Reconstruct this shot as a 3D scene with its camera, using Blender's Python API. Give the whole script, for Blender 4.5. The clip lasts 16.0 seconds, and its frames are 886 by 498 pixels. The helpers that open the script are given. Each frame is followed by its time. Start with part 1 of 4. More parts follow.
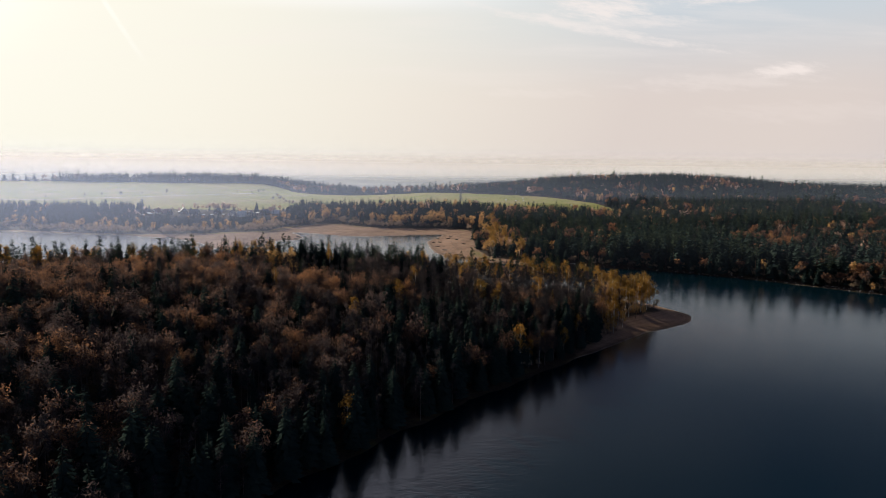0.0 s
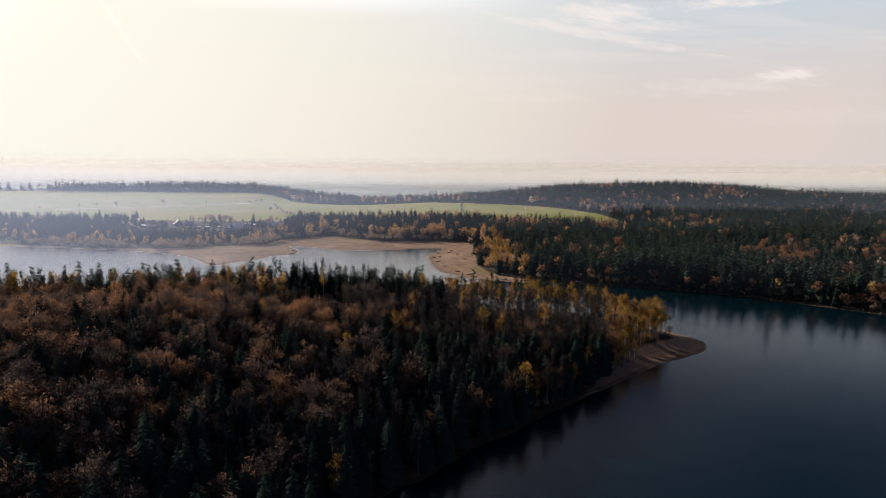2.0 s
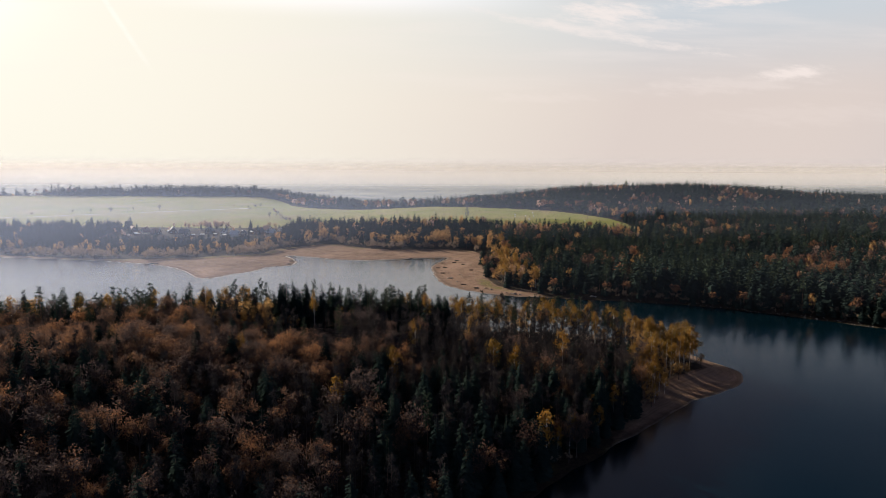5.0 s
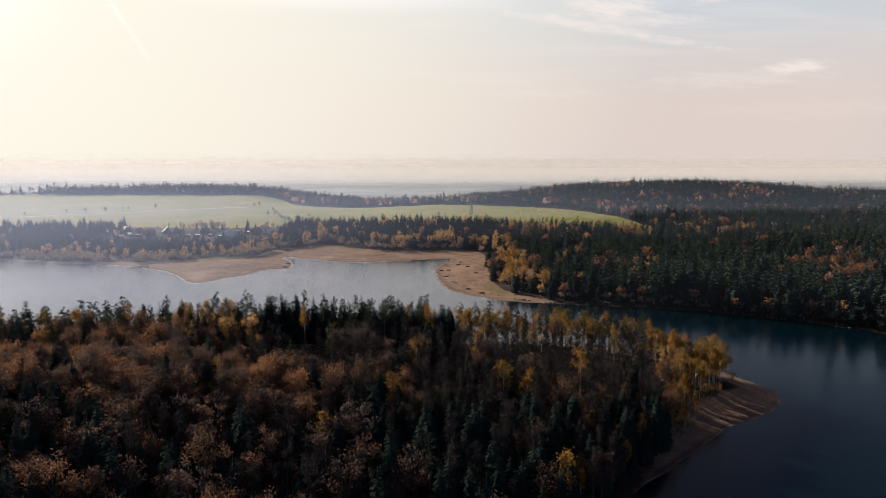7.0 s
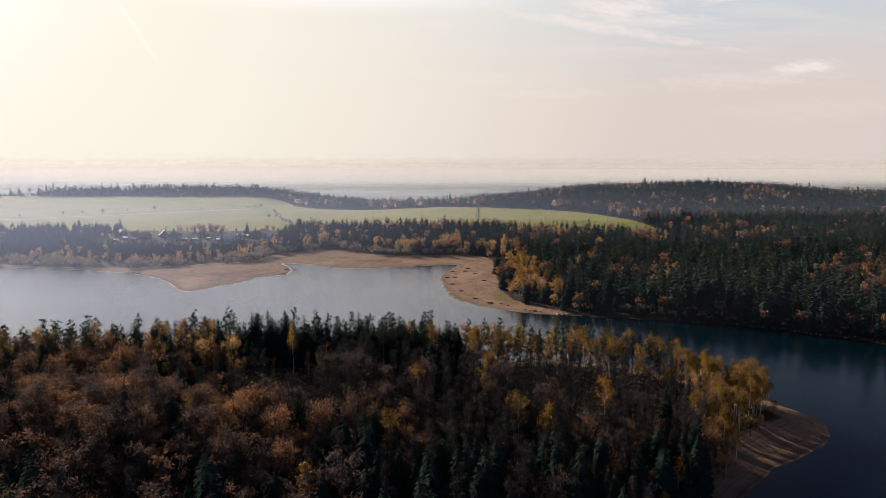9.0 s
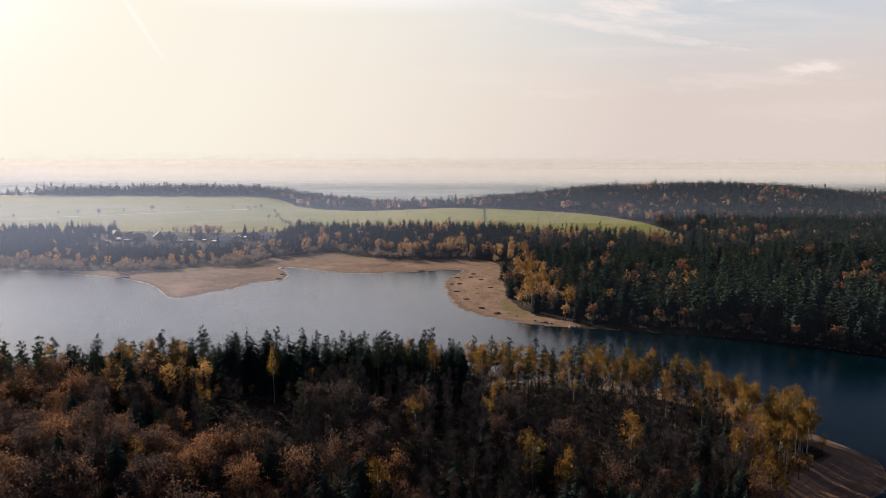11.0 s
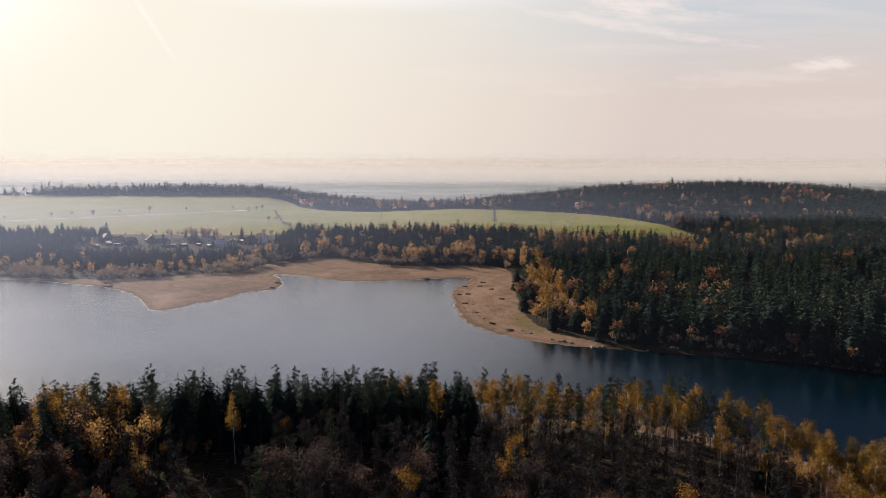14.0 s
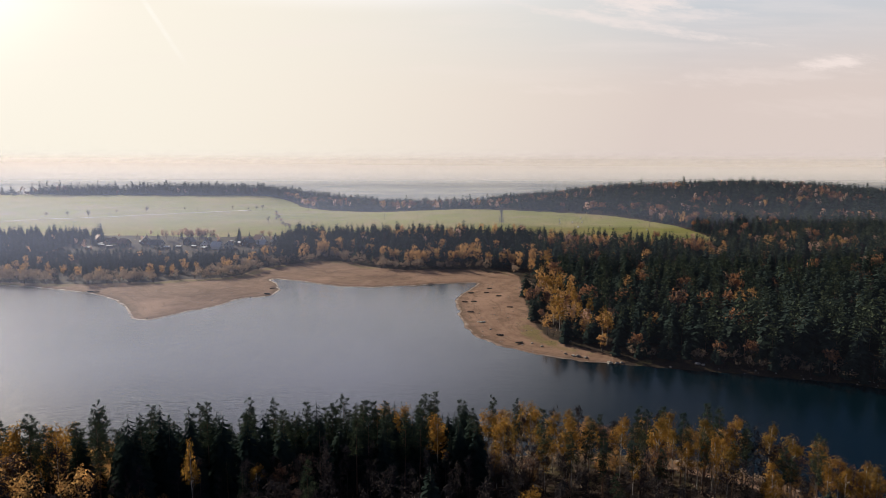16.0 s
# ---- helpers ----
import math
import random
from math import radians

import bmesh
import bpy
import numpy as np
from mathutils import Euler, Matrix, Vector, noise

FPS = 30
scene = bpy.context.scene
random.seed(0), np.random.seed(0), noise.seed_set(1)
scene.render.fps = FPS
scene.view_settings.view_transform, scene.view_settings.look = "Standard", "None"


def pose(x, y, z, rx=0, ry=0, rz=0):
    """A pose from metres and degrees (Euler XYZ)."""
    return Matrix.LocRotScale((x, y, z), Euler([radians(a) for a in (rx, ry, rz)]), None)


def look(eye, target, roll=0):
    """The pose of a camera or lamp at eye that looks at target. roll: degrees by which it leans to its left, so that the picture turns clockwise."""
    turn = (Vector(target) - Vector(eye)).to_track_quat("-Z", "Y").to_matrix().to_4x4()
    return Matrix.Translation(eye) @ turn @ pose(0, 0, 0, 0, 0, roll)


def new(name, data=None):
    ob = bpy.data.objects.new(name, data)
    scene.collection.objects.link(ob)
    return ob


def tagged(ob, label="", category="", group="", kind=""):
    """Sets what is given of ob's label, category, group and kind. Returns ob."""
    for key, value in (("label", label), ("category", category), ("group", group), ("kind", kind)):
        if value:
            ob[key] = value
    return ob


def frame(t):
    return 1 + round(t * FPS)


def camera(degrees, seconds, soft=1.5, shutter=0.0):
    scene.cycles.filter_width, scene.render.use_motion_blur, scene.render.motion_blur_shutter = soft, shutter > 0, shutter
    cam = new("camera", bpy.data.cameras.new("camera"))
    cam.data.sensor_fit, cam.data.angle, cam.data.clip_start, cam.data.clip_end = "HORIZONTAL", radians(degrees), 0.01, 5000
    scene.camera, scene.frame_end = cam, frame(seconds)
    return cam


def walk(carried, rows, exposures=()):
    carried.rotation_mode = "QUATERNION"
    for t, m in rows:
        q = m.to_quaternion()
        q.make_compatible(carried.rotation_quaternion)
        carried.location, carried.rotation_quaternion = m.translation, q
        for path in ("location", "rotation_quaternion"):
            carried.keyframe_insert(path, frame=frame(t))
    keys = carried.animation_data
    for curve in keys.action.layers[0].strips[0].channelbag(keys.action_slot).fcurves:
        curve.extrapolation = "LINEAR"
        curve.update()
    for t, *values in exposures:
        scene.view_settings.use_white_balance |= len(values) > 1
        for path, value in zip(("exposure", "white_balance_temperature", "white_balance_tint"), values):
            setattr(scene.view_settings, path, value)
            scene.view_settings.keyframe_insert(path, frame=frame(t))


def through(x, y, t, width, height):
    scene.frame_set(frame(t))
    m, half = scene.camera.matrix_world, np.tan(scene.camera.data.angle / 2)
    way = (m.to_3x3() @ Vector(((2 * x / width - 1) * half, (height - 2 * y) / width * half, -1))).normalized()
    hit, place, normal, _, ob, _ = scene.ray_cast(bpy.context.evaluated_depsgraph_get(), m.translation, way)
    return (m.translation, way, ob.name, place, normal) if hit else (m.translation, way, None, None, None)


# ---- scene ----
cam = camera(65.7, 16.0, soft=0.75)
PATH = [
    (0, (-4.102, 16.535, 75.394), (-4.014, 18.516, 75.132), 0.6),
    (0.5, (-3.481, 22.19, 76.522), (-3.392, 24.171, 76.263), 0.6),
    (1, (-3.371, 27.432, 78.251), (-3.281, 29.414, 77.997), 0.6),
    (1.5, (-3.304, 31.776, 80.063), (-3.214, 33.758, 79.813), 0.6),
    (2, (-2.993, 35.45, 81.791), (-2.908, 37.433, 81.543), 0.5),
    (2.5, (-3.015, 39.491, 83.072), (-2.932, 41.474, 82.827), 0.6),
    (3, (-3.195, 44.176, 83.989), (-3.112, 46.16, 83.746), 0.6),
    (3.5, (-3.186, 49.727, 84.682), (-3.103, 51.71, 84.439), 0.6),
    (4, (-2.476, 55.959, 85.006), (-2.397, 57.943, 84.763), 0.5),
    (6.5, (-1.155, 89.055, 86.886), (-1.09, 91.037, 86.628), 0.0),
    (7, (-0.746, 95.978, 86.928), (-0.685, 97.96, 86.669), 0.0),
    (7.5, (-0.252, 103.101, 86.923), (-0.196, 105.083, 86.664), -0.1),
    (8, (-0.108, 110.025, 87.006), (-0.056, 112.007, 86.747), -0.1),
    (8.5, (0.014, 116.843, 87.152), (0.062, 118.825, 86.894), -0.1),
    (9, (0.242, 123.758, 87.234), (0.285, 125.741, 86.977), 0.0),
    (11.5, (2.259, 158.24, 87.566), (2.281, 160.223, 87.306), 0.1),
    (12, (2.626, 164.872, 87.726), (2.644, 166.854, 87.464), 0.0),
    (12.5, (2.685, 171.532, 87.827), (2.699, 173.515, 87.565), 0.1),
    (13, (3.126, 177.946, 87.787), (3.135, 179.929, 87.524), 0.0),
    (13.5, (3.508, 184.656, 87.907), (3.513, 186.639, 87.644), 0.1),
    (14, (3.705, 191.222, 87.948), (3.705, 193.205, 87.685), 0.1),
    (14.5, (3.861, 197.754, 87.911), (3.857, 199.736, 87.647), 0.1),
    (15, (4.194, 204.563, 87.791), (4.185, 206.546, 87.527), 0.1),
    (15.5, (4.409, 211.226, 87.716), (4.397, 213.208, 87.45), 0.1),
    (16, (4.606, 217.768, 87.977), (4.589, 219.75, 87.71), 0.1),
]
walk(cam, [(t, look(eye, target, roll)) for t, eye, target, roll in PATH], exposures=[(0, 0.92, 6250, 6), (4, 0.92, 6300, 7), (9, 0.9, 6380, 8), (12.5, 0.88, 6410, 9), (16, 0.85, 6420, 9)])

# light and air: the colours of the sky and of the mist
SUN_POWER, SKY_GAIN = 5.0, (0.0018, 0.0068, 0.0155)
SKY_LOW_FAR, SKY_HIGH_FAR = (0.412, 0.346, 0.317), (0.332, 0.352, 0.377)
SKY_LOW_SUN, SKY_GLOW = (0.535, 0.478, 0.405), (0.559, 0.527, 0.458)
SKY_CLOUD, SKY_AUREOLE = (0.53, 0.455, 0.425), (2.8, 2.4, 2.1)
MIST_DARK, MIST_LIGHT, MIST_SUN = (0.37, 0.325, 0.312), (0.392, 0.34, 0.324), (0.555, 0.51, 0.44)

SKY_BACK, SKY_TOP = (0.082, 0.13, 0.245), (1.02, 0.99, 1.2)

# ---- world and sun ----
SUN_AZ, SUN_EL = radians(-42), radians(20.5)          # from +y towards +x, above the horizon
SUN_DIR = Vector((math.sin(SUN_AZ) * math.cos(SUN_EL), math.cos(SUN_AZ) * math.cos(SUN_EL), math.sin(SUN_EL)))


class Nodes:
    """A short way to write node trees."""

    def __init__(self, tree):
        self.tree = tree
        tree.nodes.clear()

    def add(self, kind, at=None, **sets):
        n = self.tree.nodes.new(kind)
        for k, v in sets.items():
            setattr(n, k, v)
        for k, v in (at or {}).items():
            if isinstance(v, bpy.types.NodeSocket):
                self.tree.links.new(v, n.inputs[k])
            else:
                n.inputs[k].default_value = v
        return n

    def math(self, op, a, b=0.0, c=None, clamp=False):
        at = {0: a, 1: b}
        if c is not None:
            at[2] = c
        return self.add("ShaderNodeMath", at, operation=op, use_clamp=clamp).outputs[0]

    def span(self, v, a, b, lo=0.0, hi=1.0, smooth=False):
        n = self.add("ShaderNodeMapRange", {0: v, 1: a, 2: b, 3: lo, 4: hi})
        n.interpolation_type = "SMOOTHSTEP" if smooth else "LINEAR"
        return n.outputs[0]

    def mix(self, f, a, b, blend="MIX"):
        n = self.add("ShaderNodeMix", data_type="RGBA", blend_type=blend)
        for k, v in ((0, f), (6, a), (7, b)):
            if isinstance(v, bpy.types.NodeSocket):
                self.tree.links.new(v, n.inputs[k])
            else:
                n.inputs[k].default_value = v if k == 0 else (*v, 1)
        return n.outputs[2]

    def noise(self, vec, scale, detail=3.0, rough=0.55, out="Fac"):
        return self.add("ShaderNodeTexNoise", {"Vector": vec, "Scale": scale, "Detail": detail, "Roughness": rough}).outputs[out]


world = bpy.data.worlds.new("sky")
scene.world = world
world.use_nodes = True
N = Nodes(world.node_tree)
sky = N.add("ShaderNodeTexSky", sky_type="NISHITA", sun_disc=False, sun_elevation=SUN_EL, sun_rotation=SUN_AZ,
            altitude=500.0, air_density=1.0, dust_density=3.0, ozone_density=1.0)
way = N.add("ShaderNodeTexCoord").outputs["Generated"]
sep = N.add("ShaderNodeSeparateXYZ", {0: way})
dx, dy, dz = sep.outputs
# glow of the hazy air round the sun, and the pale band along the horizon
near_sun = N.add("ShaderNodeVectorMath", {0: way, 1: SUN_DIR}, operation="DOT_PRODUCT").outputs["Value"]
glow = N.math("POWER", N.math("MAXIMUM", near_sun, 0.0), 6.0)
front = N.span(near_sun, -0.45, 0.32, 0.0, 1.0, True)
low = N.span(dz, 0.205, N.math("ADD", N.span(near_sun, 0.55, 0.9, 0.265, 0.75), N.span(front, 0.5, 0.0, 0.0, 0.5)), 1.0, 0.0, True)
far_side = N.mix(N.span(dz, 0.075, 0.225, 0, 1, True), SKY_LOW_FAR, SKY_HIGH_FAR)
haze_colour = N.mix(N.span(near_sun, 0.5, 0.93), far_side, SKY_LOW_SUN)
base = N.mix(1.0, sky.outputs[0], SKY_GAIN, "MULTIPLY")
haze_colour = N.mix(N.math("MULTIPLY", N.span(dz, 0.19, 0.29, 0, 1, True), N.span(near_sun, 0.6, 0.85)), haze_colour, SKY_TOP)
haze_colour = N.mix(front, SKY_BACK, haze_colour)
col = N.mix(N.math("MULTIPLY", low, 0.97), base, haze_colour)
col = N.mix(N.math("MULTIPLY", glow, N.span(dz, 0.2, 0.32, 0.8, 0.2, True), clamp=True), col, SKY_GLOW)
# wisps of high cloud
flat = N.add("ShaderNodeCombineXYZ", {0: N.math("DIVIDE", dx, N.math("ADD", dz, 0.12)), 1: N.math("DIVIDE", dy, N.math("ADD", dz, 0.12)), 2: 0.0}).outputs[0]
turned = N.add("ShaderNodeMapping", {"Vector": flat, "Rotation": (0, 0, 0.5), "Scale": (0.55, 1.7, 1.0)}).outputs[0]
wisp = N.noise(turned, 1.3, 6.0, 0.6)
wisp = N.math("MULTIPLY", N.span(wisp, 0.46, 0.72, 0, 1, True), N.span(dz, 0.05, 0.2, 0, 1, True))
col = N.mix(N.math("MULTIPLY", wisp, 0.3), col, SKY_CLOUD)
# single clouds: azimuth, elevation, half width and half height in degrees, slope, strength
az = N.math("MULTIPLY", N.math("ARCTAN2", dx, dy), 57.2958)
el = N.math("MULTIPLY", N.math("ARCSINE", dz), 57.2958)
ragged = N.noise(N.add("ShaderNodeCombineXYZ", {0: N.math("MULTIPLY", az, 0.5), 1: N.math("MULTIPLY", N.math("ADD", el, N.math("MULTIPLY", az, 0.15)), 1.9), 2: 3.0}).outputs[0], 1.0, 6.0, 0.65)
bank = 0.0
for a0, e0, wide, high, tilt, much in ((28.5, 6.6, 2.8, 0.62, 0.0, 0.7), (14.5, 10.1, 10.5, 0.5, -0.2, 0.5), (14.8, 11.7, 4.2, 1.0, -0.05, 0.7),
                                       (18.5, 10.6, 4.2, 0.5, -0.06, 0.4), (24.0, 6.0, 7.5, 0.8, 0.02, 0.22), (9.9, 5.3, 5.0, 0.5, 0.0, 0.15),
                                       (26.0, 12.4, 7.0, 0.9, 0.05, 0.75), (30.0, 3.6, 9.0, 0.9, 0.0, 0.12)):
    u = N.math("SUBTRACT", az, a0)
    w = N.math("SUBTRACT", N.math("SUBTRACT", el, e0), N.math("MULTIPLY", u, tilt))
    r2 = N.math("ADD", N.math("POWER", N.math("ABSOLUTE", N.math("DIVIDE", u, wide)), 2.0), N.math("POWER", N.math("ABSOLUTE", N.math("DIVIDE", w, high)), 2.0))
    fade = N.span(N.math("ADD", r2, N.math("MULTIPLY", N.math("SUBTRACT", ragged, 0.5), 3.4)), 1.15, -0.35, 0.0, much, True)
    bank = N.math("MAXIMUM", bank, fade)
col = N.mix(bank, col, SKY_CLOUD)
# a fading vapour trail on the side of the sun
trail = N.math("ADD", N.math("ADD", az, 22.5), N.math("MULTIPLY", N.math("SUBTRACT", el, 10.0), 0.62))
trail = N.math("MULTIPLY", N.span(N.math("ABSOLUTE", trail), 0.05, 0.32, 1.0, 0.0, True), N.math("MULTIPLY", N.span(el, 6.5, 9.0), N.span(ragged, 0.3, 0.6, 0.3, 1.0)))
col = N.mix(N.math("MULTIPLY", trail, 0.28), col, (0.62, 0.6, 0.57))
# the bright air close round the sun
col = N.mix(N.math("MULTIPLY", N.math("POWER", N.math("MAXIMUM", near_sun, 0.0), 90.0), 0.9), col, SKY_AUREOLE)
# far lowland in the mist, under the horizon
streak = N.noise(N.add("ShaderNodeMapping", {"Vector": way, "Scale": (5, 5, 70)}).outputs[0], 1.0, 3.0, 0.5)
mist = N.mix(N.span(streak, 0.35, 0.7), MIST_DARK, MIST_LIGHT)
mist = N.mix(N.span(near_sun, 0.6, 0.95), mist, MIST_SUN)
under = N.span(dz, 0.0085, -0.012, 0.0, 1.0, True)
col = N.mix(N.math("MULTIPLY", under, 0.9), col, mist)
back = N.add("ShaderNodeBackground", {"Color": col, "Strength": 1.0})
N.add("ShaderNodeOutputWorld", {0: back.outputs[0]})

sun = new("sun", bpy.data.lights.new("sun", "SUN"))
sun.data.energy, sun.data.angle, sun.data.color = SUN_POWER, radians(0.6), (1.0, 0.87, 0.7)
sun.matrix_world = look(SUN_DIR * 100, (0, 0, 0))


# ---- materials ----
def material(name):
    m = bpy.data.materials.new(name)
    m.use_nodes = True
    return m, Nodes(m.node_tree)


def finish(n, surface):
    n.add("ShaderNodeOutputMaterial", {0: surface})


def plain(name, colour, rough=0.8, metal=0.0, vary=0.25, scale=0.8):
    """A solid surface with stains at two scales and a fine relief."""
    m, n = material(name)
    pos = n.add("ShaderNodeNewGeometry").outputs["Position"]
    f = n.math("ADD", n.math("MULTIPLY", n.noise(pos, scale), 0.6), n.math("MULTIPLY", n.noise(pos, scale * 9), 0.4))
    c = n.mix(n.span(f, 0.3, 0.7), tuple(v * (1 - vary) for v in colour), tuple(min(1, v * (1 + vary)) for v in colour))
    b = n.add("ShaderNodeBump", {"Strength": 0.3, "Distance": 0.05, "Height": f})
    p = n.add("ShaderNodeBsdfPrincipled", {"Base Color": c, "Roughness": rough, "Metallic": metal, "Normal": b.outputs[0]})
    finish(n, p.outputs[0])
    return m


def foliage(name, dark, mid, light, through=0.4, patch=0.14):
    """Leaves or needles: hue changes from tree to tree and from leaf to leaf; some light passes through."""
    m, n = material(name)
    pos = n.add("ShaderNodeNewGeometry")
    big = n.noise(pos.outputs["Position"], patch, 2.0, 0.5)
    one = n.add("ShaderNodeObjectInfo").outputs["Random"]
    f = n.math("ADD", n.math("MULTIPLY", n.span(big, 0.3, 0.7), 0.42), n.math("MULTIPLY", pos.outputs["Random Per Island"], 0.28))
    f = n.math("ADD", f, n.math("MULTIPLY", one, 0.34))
    c = n.mix(n.span(f, 0.45, 0.95), n.mix(n.span(f, 0.05, 0.5), dark, mid), light)
    d = n.add("ShaderNodeBsdfDiffuse", {"Color": c})
    t = n.add("ShaderNodeBsdfTranslucent", {"Color": c})
    s = n.add("ShaderNodeMixShader", {0: through, 1: d.outputs[0], 2: t.outputs[0]})
    finish(n, s.outputs[0])
    return m


M = {
    "birch": foliage("birch_leaves", (0.08, 0.066, 0.022), (0.2, 0.115, 0.03), (0.36, 0.19, 0.045), 0.5),
    "oak": foliage("oak_leaves", (0.04, 0.034, 0.037), (0.076, 0.056, 0.053), (0.33, 0.155, 0.065), 0.42, 0.07),
    "pine": foliage("pine_needles", (0.017, 0.026, 0.021), (0.029, 0.042, 0.03), (0.056, 0.068, 0.04), 0.15),
    "spruce": foliage("spruce_needles", (0.012, 0.02, 0.02), (0.02, 0.031, 0.028), (0.036, 0.049, 0.039), 0.15),
    "larch": foliage("bare_twigs", (0.022, 0.021, 0.024), (0.036, 0.032, 0.034), (0.07, 0.054, 0.046), 0.15),
    "willow": foliage("willow_leaves", (0.15, 0.115, 0.088), (0.25, 0.185, 0.135), (0.34, 0.25, 0.165), 0.5, 0.2),
    "maple": foliage("golden_leaves", (0.15, 0.09, 0.042), (0.34, 0.2, 0.08), (0.52, 0.31, 0.12), 0.55, 0.12),
    "aspen": foliage("rosy_leaves", (0.28, 0.18, 0.145), (0.42, 0.28, 0.21), (0.52, 0.35, 0.25), 0.55, 0.2),
    "bark": plain("bark", (0.06, 0.043, 0.033), 0.9),
    "pine_bark": plain("pine_bark", (0.13, 0.075, 0.048), 0.9),
}


def birch_bark():
    m, n = material("birch_bark")
    pos = n.add("ShaderNodeNewGeometry").outputs["Position"]
    band = n.noise(n.add("ShaderNodeMapping", {"Vector": pos, "Scale": (1.0, 1.0, 6.0)}).outputs[0], 1.2, 4.0, 0.6)
    c = n.mix(n.span(band, 0.5, 0.62), (0.52, 0.48, 0.42), (0.06, 0.05, 0.045))
    p = n.add("ShaderNodeBsdfPrincipled", {"Base Color": c, "Roughness": 0.75})
    finish(n, p.outputs[0])
    return m


M["birch_bark"] = birch_bark()


def ground_material():
    m, n = material("ground")
    geo = n.add("ShaderNodeNewGeometry")
    pos = geo.outputs["Position"]
    z = n.add("ShaderNodeSeparateXYZ", {0: pos}).outputs[2]

    def zone(name):
        return n.add("ShaderNodeAttribute", attribute_name=name).outputs["Fac"]

    fine, mid, broad = n.noise(pos, 1.6, 5.0, 0.65), n.noise(pos, 0.16, 4.0, 0.6), n.noise(pos, 0.022, 4.0, 0.55)
    soil = n.mix(n.span(fine, 0.35, 0.68), (0.015, 0.012, 0.010), (0.045, 0.031, 0.024))
    soil = n.mix(n.span(mid, 0.5, 0.75), soil, (0.06, 0.05, 0.022))
    sand = n.mix(n.span(n.math("ADD", n.math("MULTIPLY", mid, 0.6), n.math("MULTIPLY", fine, 0.4)), 0.35, 0.65), (0.138, 0.084, 0.058), (0.228, 0.146, 0.104))
    sand = n.mix(n.span(broad, 0.52, 0.66), sand, (0.235, 0.15, 0.108))
    line = n.noise(n.add("ShaderNodeCombineXYZ", {0: n.math("MULTIPLY", mid, 0.8), 1: n.math("MULTIPLY", broad, 2.0), 2: n.math("MULTIPLY", z, 5.0)}).outputs[0], 1.6, 4.0, 0.65)
    sand = n.mix(n.math("MULTIPLY", n.span(line, 0.5, 0.68), 0.65), sand, (0.085, 0.056, 0.036))
    sand = n.mix(n.math("MULTIPLY", n.span(n.noise(pos, 0.06, 5.0, 0.7), 0.55, 0.7), 0.4), sand, (0.105, 0.074, 0.05))
    wet = n.span(n.math("ADD", z, n.math("MULTIPLY", mid, 0.5)), 0.35, 0.6, 1.0, 0.0)
    sand = n.mix(n.math("MULTIPLY", wet, 0.6), sand, (0.085, 0.057, 0.04))
    rim = n.math("MULTIPLY", n.span(z, 0.0, 0.02), n.span(z, 0.055, 0.1, 1.0, 0.0))
    sand = n.mix(n.math("MULTIPLY", rim, n.math("MULTIPLY", n.span(mid, 0.36, 0.62), n.span(n.add("ShaderNodeSeparateXYZ", {0: pos}).outputs[0], 30.0, -60.0, 0.25, 1.0))), sand, (0.54, 0.49, 0.44))
    weeds = n.mix(n.span(fine, 0.35, 0.65), (0.075, 0.07, 0.025), (0.2, 0.15, 0.07))
    rows = n.noise(n.add("ShaderNodeMapping", {"Vector": pos, "Rotation": (0, 0, 0.35), "Scale": (0.02, 0.22, 0.1)}).outputs[0], 1.0, 3.0, 0.6)
    grass = n.mix(n.span(rows, 0.38, 0.62), (0.15, 0.16, 0.038), (0.2, 0.2, 0.055))
    grass = n.mix(n.span(broad, 0.4, 0.68), grass, (0.23, 0.19, 0.085))
    tone = n.noise(n.add("ShaderNodeMapping", {"Vector": pos, "Scale": (0.8, 1.0, 1.0)}).outputs[0], 0.006, 5.0, 0.6)
    plain_c = n.mix(n.span(tone, 0.38, 0.62), (0.05, 0.06, 0.06), (0.16, 0.15, 0.11))
    c = n.mix(n.span(n.math("ADD", zone("sand"), n.math("MULTIPLY", n.math("SUBTRACT", mid, 0.5), 0.5)), 0.35, 0.6), soil, sand)
    c = n.mix(n.span(n.math("ADD", zone("weeds"), n.math("MULTIPLY", n.math("SUBTRACT", mid, 0.5), 1.1)), 0.45, 0.75), c, weeds)
    c = n.mix(n.span(n.math("ADD", zone("grass"), n.math("MULTIPLY", n.math("SUBTRACT", mid, 0.5), 0.3)), 0.4, 0.6), c, grass)
    c = n.mix(zone("lowland"), c, plain_c)
    b = n.add("ShaderNodeBump", {"Strength": 0.6, "Distance": 0.35, "Height": n.math("ADD", fine, n.math("MULTIPLY", mid, 1.5))})
    p = n.add("ShaderNodeBsdfPrincipled", {"Base Color": c, "Roughness": 0.92, "Normal": b.outputs[0], "Specular IOR Level": 0.04})
    finish(n, p.outputs[0])
    return m


